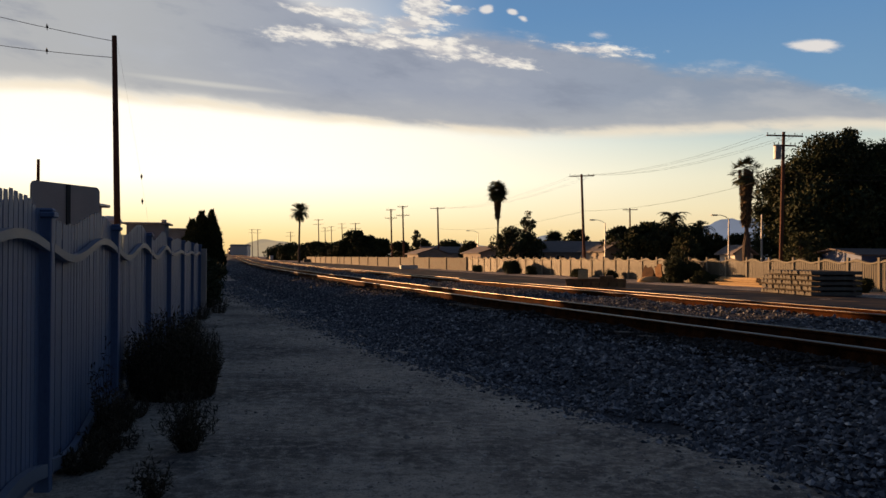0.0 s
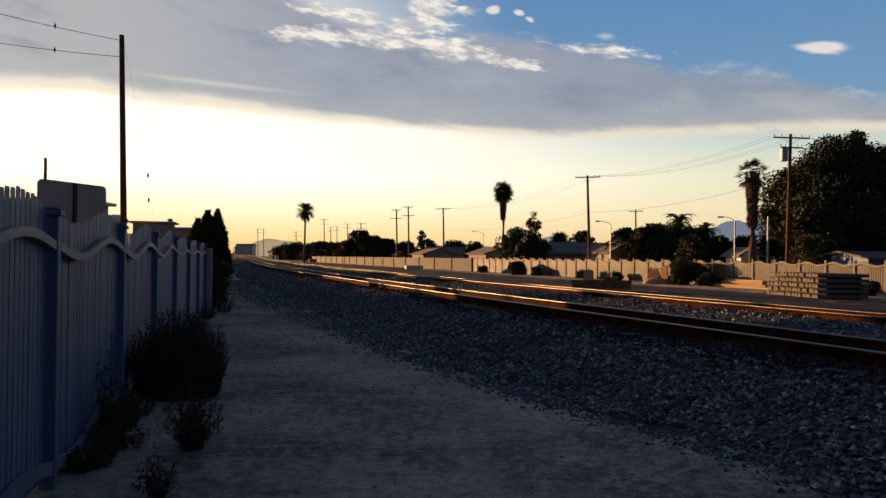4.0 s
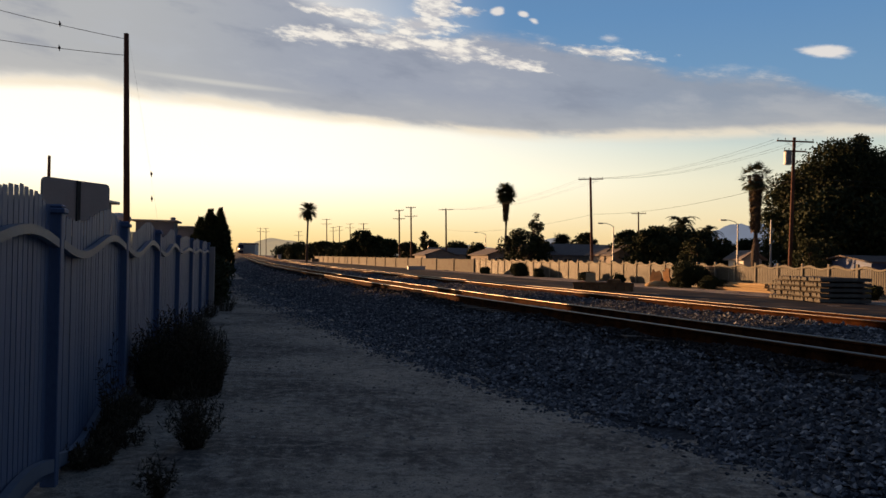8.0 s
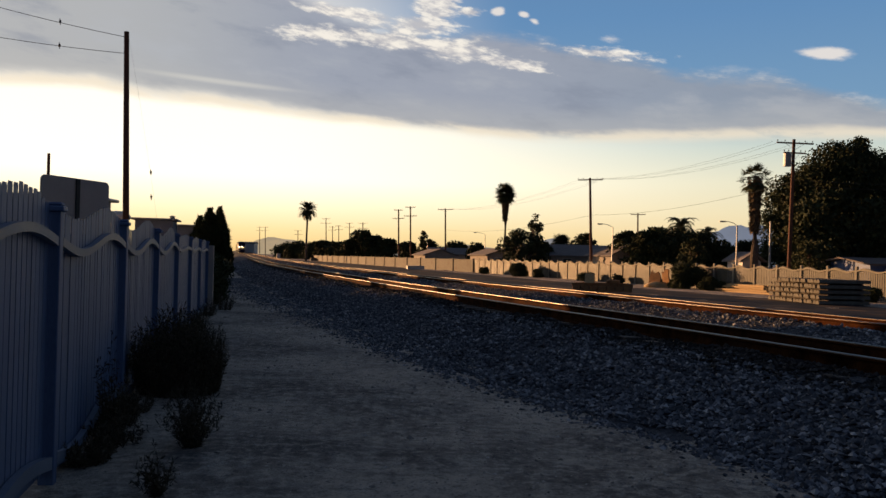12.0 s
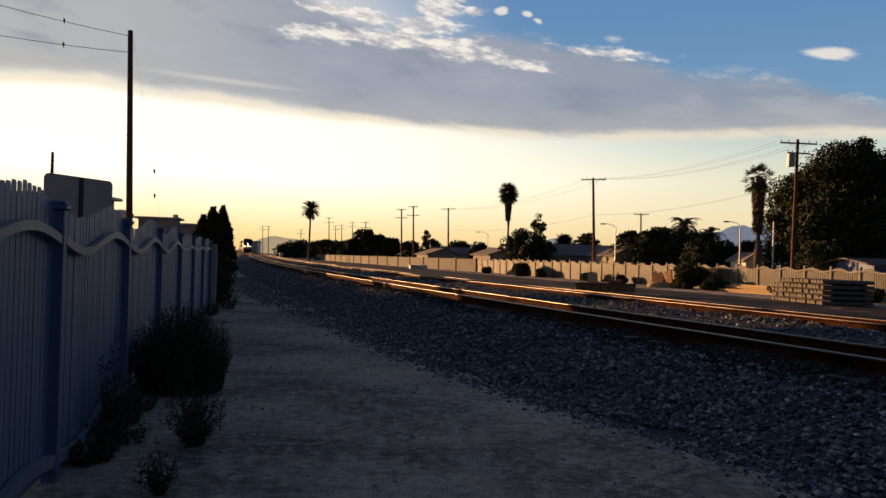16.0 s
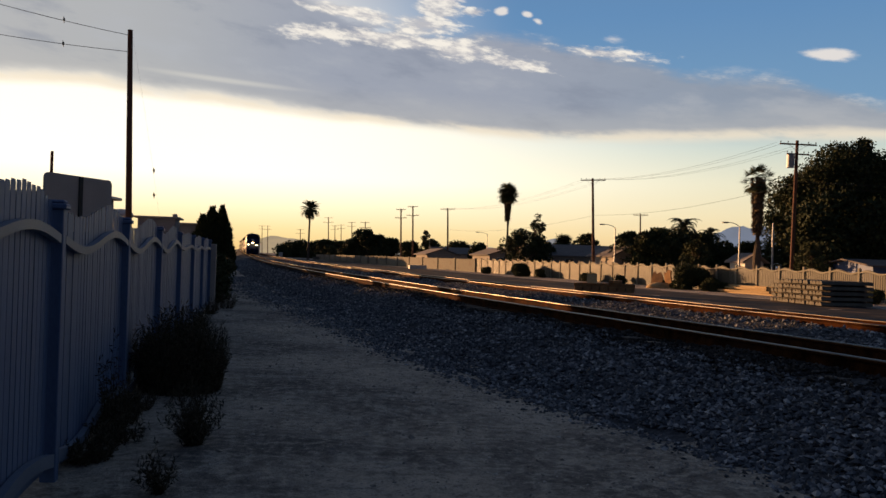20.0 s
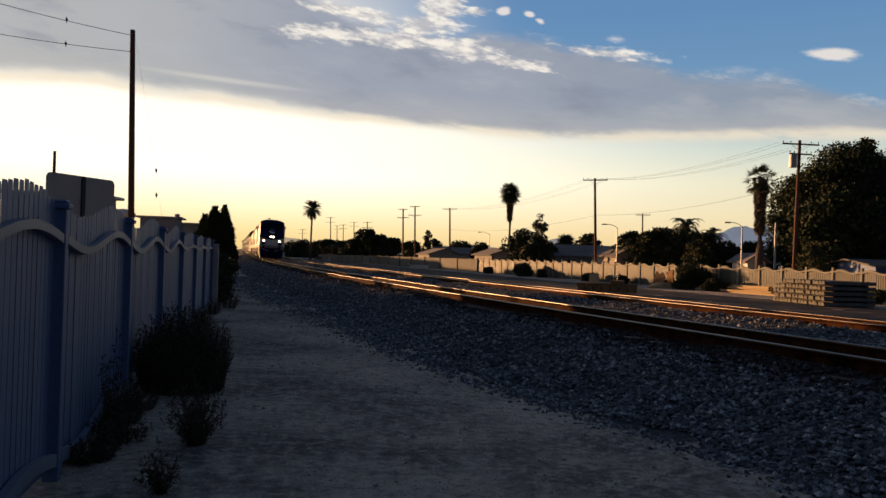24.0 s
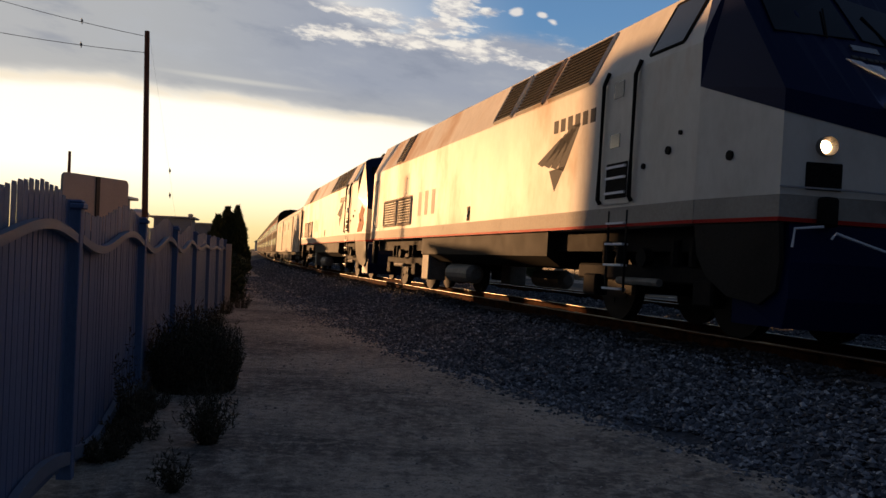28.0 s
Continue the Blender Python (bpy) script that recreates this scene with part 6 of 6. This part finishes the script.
def make_locomotive():
    loco = root("locomotive", Matrix(), "silver diesel locomotive with a dark blue cab front", "locomotive", "locomotives")
    loco_shell(loco)
    loco_sides(loco)
    wheel = [None]
    for y in (6.55, -6.55):
        truck(loco, y, wheel)
    part("underframe", box(bmesh.new(), -1.22, 1.22, BACK + 0.2, 8.2, 1.05, SILL - 0.003), M["grime"], loco)
    prof = [(-1.42, SILL - 0.004), (-1.42, 0.95), (-1.15, 0.78), (1.15, 0.78), (1.42, 0.95), (1.42, SILL - 0.004)]
    part("fuel_tank", prism(bmesh.new(), prof, -4.1, 3.7), M["tank"], loco, "black sloped fuel tank with shade put into its colour")
    for s in (-1, 1):
        bm = tube(bmesh.new(), [(s * 1.15, -2.2, 0.52), (s * 1.15, -2.1, 0.52), (s * 1.15, -0.6, 0.52), (s * 1.15, -0.5, 0.52)], [0.12, 0.22, 0.22, 0.12], 14)
        part("air_tank", bm, M["bare"], loco, "round air reservoir")
        part("battery_box", box(bmesh.new(), min(s * 0.9, s * 1.40), max(s * 0.9, s * 1.40), -4.05, -3.45, 0.28, 0.95, 0.03), M["bare"], loco)
        part("rear_skirt", box(bmesh.new(), min(s * 1.30, s * 1.42), max(s * 1.30, s * 1.42), BACK + 0.05, BACK + 0.4, 0.6, SILL - 0.004, 0.02), M["grime"], loco)
    for y, w, h in ((5.4, 0.35, 0.10), (2.4, 0.75, 0.08), (-0.5, 0.8, 0.10), (-3.6, 0.8, 0.12), (-6.8, 0.8, 0.10)):
        part("roof_hatch", box(bmesh.new(), -w, w, y - 1.0, y + 1.0, TOP - 0.06, TOP + h - 0.04, 0.03), M["sill"], loco)
    bm = rod(bmesh.new(), (0.35, 6.9, TOP - 0.1), (0.35, 6.9, TOP + 0.12), 0.03, sides=6)
    for v in (-0.12, 0.0, 0.12):
        rod(bm, (0.35 + v, 6.85, TOP + 0.1), (0.35 + v, 7.25 + v, TOP + 0.13), 0.035, 0.06, 8)
    part("horn", bm, M["grime"], loco)
    part("rear_diaphragm", box(bmesh.new(), -0.55, 0.55, BACK - 0.3, BACK, 1.2, 3.5, 0.04), M["grime"], loco)
    return loco


def coach_shell(coach, length, high, ribs, paint):
    h = length / 2
    w = 1.52
    prof = [(-w, 0.95), (w, 0.95), (w, high - 0.75), (w - 0.12, high - 0.42), (w - 0.45, high - 0.14), (0.5, high), (-0.5, high), (-w + 0.45, high - 0.14), (-w + 0.12, high - 0.42), (-w, high - 0.75)]
    part("body", prism(bmesh.new(), prof, -h, h), M[paint], coach)
    end = [(x * 0.98, 0.97 + (z - 0.95) * 0.985) for x, z in prof]
    for s in (-1, 1):
        part("end_wall", prism(bmesh.new(), end, s * h if s < 0 else h, (h + 0.05) * s), M["grime"], coach, "dark end wall")
        part("diaphragm", box(bmesh.new(), -0.6, 0.6, s * (h + 0.05), s * (h + 0.3), 1.1, 3.4, 0.04), M["grime"], coach)
    bm = box(bmesh.new(), -1.3, 1.3, -h + 0.4, h - 0.4, 0.75, 0.95)
    for y0, y1 in ((-4.5, -1.5), (-1.0, 2.2), (2.6, 4.6)):
        box(bm, -1.35, 1.35, y0, y1, 0.35, 0.75, 0.03)
    part("underfloor_gear", bm, M["grime"], coach)
    for s in (-1, 1):
        for z in ribs:
            part("side_rib", box(bmesh.new(), min(s * w, s * (w + 0.025)), max(s * w, s * (w + 0.025)), -h + 0.6, h - 0.6, z, z + 0.05), M[paint], coach)
    wheel = [None]
    for y in (h - 3.9, -h + 3.9):
        bogie = part("truck", box(bmesh.new(), -1.1, 1.1, y - 0.5, y + 0.5, 0.45, 0.80, 0.03), M["grime"], coach)
        for s in (-1, 1):
            bm = box(bmesh.new(), s * 1.12, s * 1.26, y - 1.7, y + 1.7, 0.45, 0.70, 0.03)
            part("side_frame", bm, M["grime"], bogie)
        for v in (-1.25, 1.25):
            m = pose(0, y + v, 0.46)
            if wheel[0] is None:
                bm = rod(bmesh.new(), (-0.72, 0, 0), (0.72, 0, 0), 0.09, sides=8)
                for s in (-1, 1):
                    rod(bm, (s * 0.66, 0, 0), (s * 0.80, 0, 0), 0.46, sides=24)
                wheel[0] = part("wheelset", bm, M["wheel"], coach)
                wheel[0].matrix_basis = m
            else:
                again(wheel[0], m, coach)


def make_baggage_car():
    car = root("baggage_car", Matrix(), "low silver baggage car with fluted sides and dark doors", "railway car")
    coach_shell(car, 25.2, 4.10, [1.15 + 0.13 * k for k in range(9)], "baggage")
    for s in (-1, 1):
        for y in (-5.2, 5.2):
            x0, x1 = sorted((s * 1.50, s * 1.56))
            door = part("cargo_door", box(bmesh.new(), x0, x1, y - 1.0, y + 1.0, 1.05, 3.35, 0.01), M["baggage"], car)
            part("door_gap", box(bmesh.new(), x0, x1 + 0.004 * s if s > 0 else x1, y + 1.0, y + 1.28, 1.05, 3.35), M["grime"], door)
        for y in (-8.5, -2.0, 2.0, 8.5):
            x0, x1 = sorted((s * 1.50, s * 1.535))
            part("window", box(bmesh.new(), x0, x1, y - 0.4, y + 0.4, 2.55, 3.1), M["glass"], car)
        part("stripe", box(bmesh.new(), *sorted((s * 1.50, s * 1.53)), -12.4, 12.4, 3.42, 3.5), M["navy"], car, "thin blue stripe")
    return car


def make_coach():
    car = root("passenger_coach", Matrix(), "tall two-level silver passenger coach with window rows", "railway car", "two-level coaches")
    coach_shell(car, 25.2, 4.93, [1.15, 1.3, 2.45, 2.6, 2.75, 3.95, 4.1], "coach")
    for s in (-1, 1):
        x0, x1 = sorted((s * 1.50, s * 1.535))
        for k in range(13):
            y = -10.4 + 1.72 * k
            part("upper_window", box(bmesh.new(), x0, x1, y - 0.62, y + 0.62, 3.10, 3.72, 0.008), M["glass"], car)
            if k not in (6,):
                part("lower_window", box(bmesh.new(), x0, x1, y - 0.55, y + 0.55, 1.62, 2.22, 0.008), M["glass"], car)
        part("entry_door", box(bmesh.new(), *sorted((s * 1.50, s * 1.54)), -0.55, 0.45, 1.0, 2.95, 0.01), M["sill"], car)
        part("stripe", box(bmesh.new(), *sorted((s * 1.50, s * 1.528)), -12.4, 12.4, 2.98, 3.04), M["navy"], car, "thin blue stripe")
        part("stripe", box(bmesh.new(), *sorted((s * 1.50, s * 1.528)), -12.4, 12.4, 3.78, 3.84), M["red"], car, "thin red stripe")
    return car


first = make_locomotive()
second = copy_thing(first, Matrix())
# Sun reflected on the second engine's nose, painted as a red-brown patch.
M["smear"] = surface("red_brown_smear", (0.42, 0.10, 0.04), (0.62, 0.34, 0.20), 0.7, spec=0.05, scale=3.0, fine=20.0, bump=0.0)
for s in (-1, 1):
    outline = [(8.15, 1.72), (8.75, 1.74), (8.95, 2.05), (8.80, 2.30), (8.95, 2.55), (8.55, 2.72), (8.40, 2.45), (8.25, 2.40), (8.35, 2.10)]
    part("paint_smear", sheet(mirrored([(1.507 - 0.1154 * (y - CAB), y, z) for y, z in outline], s), 0.003), M["smear"], second, "red-brown patch painted for sun reflected on the nose")
consist = [(first, 21.0), (second, 21.0), (make_baggage_car(), 25.9)]
coach = make_coach()
consist.append((coach, 25.9))
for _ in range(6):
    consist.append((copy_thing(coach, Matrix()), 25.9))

# ---- loose stones, ties: the many small pieces ----


def scatter(name, places, sizes, material, label, rng, flat=0.7):
    """Angular stones, eight faces each, of one mesh."""
    k = len(places)
    base = np.array([(1, 0, 0), (-1, 0, 0), (0, 1, 0), (0, -1, 0), (0, 0, 1), (0, 0, -1)], float)
    v = base[None] * rng.uniform(0.55, 1.25, (k, 6, 1)) + rng.normal(0, 0.22, (k, 6, 3))
    a = rng.uniform(0, 2 * np.pi, k)
    c, s = np.cos(a)[:, None], np.sin(a)[:, None]
    x, y = v[:, :, 0] * c - v[:, :, 1] * s, v[:, :, 0] * s + v[:, :, 1] * c
    v = np.stack([x, y, v[:, :, 2] * flat], -1) * sizes[:, None, None] + places[:, None, :]
    tri = np.array([(0, 2, 4), (2, 1, 4), (1, 3, 4), (3, 0, 4), (2, 0, 5), (1, 2, 5), (3, 1, 5), (0, 3, 5)])
    faces = (tri[None] + 6 * np.arange(k)[:, None, None]).reshape(-1, 3)
    ob = raw(name, v.reshape(-1, 3).tolist(), faces.tolist(), material)
    return tagged(ob, label, "stones", kind="stuff")


def bed_height(u):
    return float(np.interp(u, [p[0] for p in BED], [p[1] for p in BED]))


def make_stones():
    rng = np.random.default_rng(5)
    ys = np.concatenate([rng.uniform(-2, 12, 62000), rng.uniform(12, 30, 44000), rng.uniform(30, 62, 24000), rng.uniform(62, 125, 22000)])
    foot = 2.2 + 0.6 * np.clip((ys - 8.5) / 3.0, 0, 1) - 0.1 * np.clip((ys - 20) / 10, 0, 1) + 0.12 * np.sin(ys * 2.1) + 0.08 * np.sin(ys * 5.3)
    us = np.where(rng.uniform(0, 1, len(ys)) < 0.74, -0.9 - foot * rng.uniform(0, 1, len(ys)) ** 0.9, rng.uniform(0.9, 3.4, len(ys)))
    places = np.empty((len(ys), 3))
    for i, (y, u) in enumerate(zip(ys, us)):
        x, yy = beside(y, u)
        places[i] = (x, yy, max(bed_height(u) + bed_lift(x, yy), ground_z(x, yy) - 0.005))
    sizes = rng.uniform(0.016, 0.042, len(ys)) * np.where(ys > 62, 2.2, np.where(ys > 30, 1.35, 1.0))
    places[:, 2] += rng.uniform(-0.3, 0.8, len(ys)) * sizes
    # the shade next to the main track's rails is put into darker stones
    shaded = (np.abs(us) < 1.55 + rng.normal(0, 0.16, len(us)))
    scatter("ballast_stones", places[~shaded], sizes[~shaded], M["stone"], "angular dark grey ballast stones", rng)
    scatter("stained_ballast", places[shaded], sizes[shaded], M["stained_stone"], "darker ballast stones beside the rails, coloured for shade", rng)
    # strays on the dirt
    k = 24000
    ys = rng.uniform(3.2, 34, k)
    us = -2.9 - np.abs(rng.normal(0, 0.8, k)) - rng.uniform(0, 3.5, k) * (rng.uniform(0, 1, k) < 0.5)
    places = np.empty((k, 3))
    for i, (y, u) in enumerate(zip(ys, us)):
        x, yy = beside(y, u)
        places[i] = (x, yy, ground_z(x, yy))
    sizes = rng.gamma(1.6, 0.0042, k) + 0.004
    sizes = np.minimum(sizes, 0.04)
    scatter("pebbles", places, sizes, M["pebble"], "small pebbles and clods strewn on the dirt", rng, 0.6)
    # ballast spilt over the edge of the path, thicker further on
    k = 12000
    ys = 6 + 44 * rng.uniform(0, 1, k) ** 0.8
    us = -3.1 - np.abs(rng.normal(0, 0.16, k)) * (1 + np.maximum(ys - 12, 0) / 6) - 0.6 * np.clip((ys - 8.5) / 3.0, 0, 1)
    places = np.empty((k, 3))
    for i, (y, u) in enumerate(zip(ys, us)):
        x, yy = beside(y, u)
        places[i] = (x, yy, ground_z(x, yy) + 0.004)
    scatter("spilt_ballast", places, rng.uniform(0.012, 0.036, k) * (1 + (ys > 25) * 0.3), M["stone"], "dark ballast stones spilt onto the dirt path", rng)


make_stones()


def make_ties():
    for track, u0 in zip(tracks, (0.0, GAP)):
        tie = None
        y = -10.0
        while y < 75:
            x, yy = beside(y, u0)
            m = Matrix.Translation((x, yy, RAIL_Z - 0.177)) @ Matrix.Rotation(math.atan(-line_slope(y)), 4, "Z") @ Matrix.Rotation(radians(CANT), 4, "Y")
            if tie is None:
                tie = part("tie", box(bmesh.new(), -1.3, 1.3, -0.115, 0.115, -0.18, -0.002, 0.01), M["tie"], track)
                tie.matrix_basis = m
            else:
                again(tie, m, track)
            y += 0.58


make_ties()

# ---- the train's run ----
# seconds and metres from the level of the camera to the train's front, along the line
RUN = [(0, 598.9), (6, 472.3), (12, 345.7), (18, 219.1), (24, 92.5), (25.5, 60.85), (26.5, 39.75), (27.0, 29.15), (27.5, 18.63), (28, 8.19)]


def front_at(t):
    """Where the front is at t, glided from row to row."""
    k = max(i for i in range(len(RUN) - 1) if RUN[i][0] <= t)
    (t0, s0), (t1, s1) = RUN[k], RUN[k + 1]

    def rate(i):
        lo, hi = RUN[max(i - 1, 0)], RUN[min(i + 1, len(RUN) - 1)]
        return (hi[1] - lo[1]) / (hi[0] - lo[0])

    h = t1 - t0
    f = (t - t0) / h
    return ((2 * f ** 3 - 3 * f ** 2 + 1) * s0 + (f ** 3 - 2 * f ** 2 + f) * h * rate(k)
            + (3 * f ** 2 - 2 * f ** 3) * s1 + (f ** 3 - f ** 2) * h * rate(k + 1))


def along_table():
    ys, out, s = [i * 0.5 for i in range(-400, 3000)], [], 0.0
    for a, b in zip(ys, ys[1:]):
        out.append((a, s))
        s += math.hypot(b - a, line_x(b) - line_x(a))
    zero = next(v for a, v in out if a == 0.0)
    return np.array([a for a, _ in out]), np.array([v - zero for _, v in out])


LINE_Y, LINE_S = along_table()


def on_line(s):
    y = float(np.interp(s, LINE_S, LINE_Y))
    return Vector((line_x(y), y, RAIL_Z + grade(y)))


def car_pose(mid, half):
    """A car whose middle is mid metres along the line, carried on two trucks."""
    front, rear = on_line(mid - half), on_line(mid + half)
    way = (front - rear).normalized()
    turn = math.atan2(-way.x, way.y)
    return Matrix.Translation((front + rear) / 2) @ Matrix.Rotation(turn, 4, "Z") @ Matrix.Rotation(radians(-CANT), 4, "Y")


def motions():
    offset = 0.0
    for car, length in consist:
        mid = offset + length / 2
        rows = []
        for k in range(0, 113):
            t = k * 0.25
            rows.append((t, car_pose(front_at(t) + mid, length * 0.35)))
        walk(car, rows)
        offset += length
    # the wheels of both engines roll with the way made good
    for wheelset in [w for engine, _ in consist[:2] for w in engine.children if w.name.startswith("wheelset")]:
        place = wheelset.matrix_basis.copy()
        rows = []
        for k in range(frame(28.0)):
            t = k / FPS
            rows.append((t, place @ Matrix.Rotation((front_at(0) - front_at(t)) / -0.51, 4, "X")))
        walk(wheelset, rows)


motions()
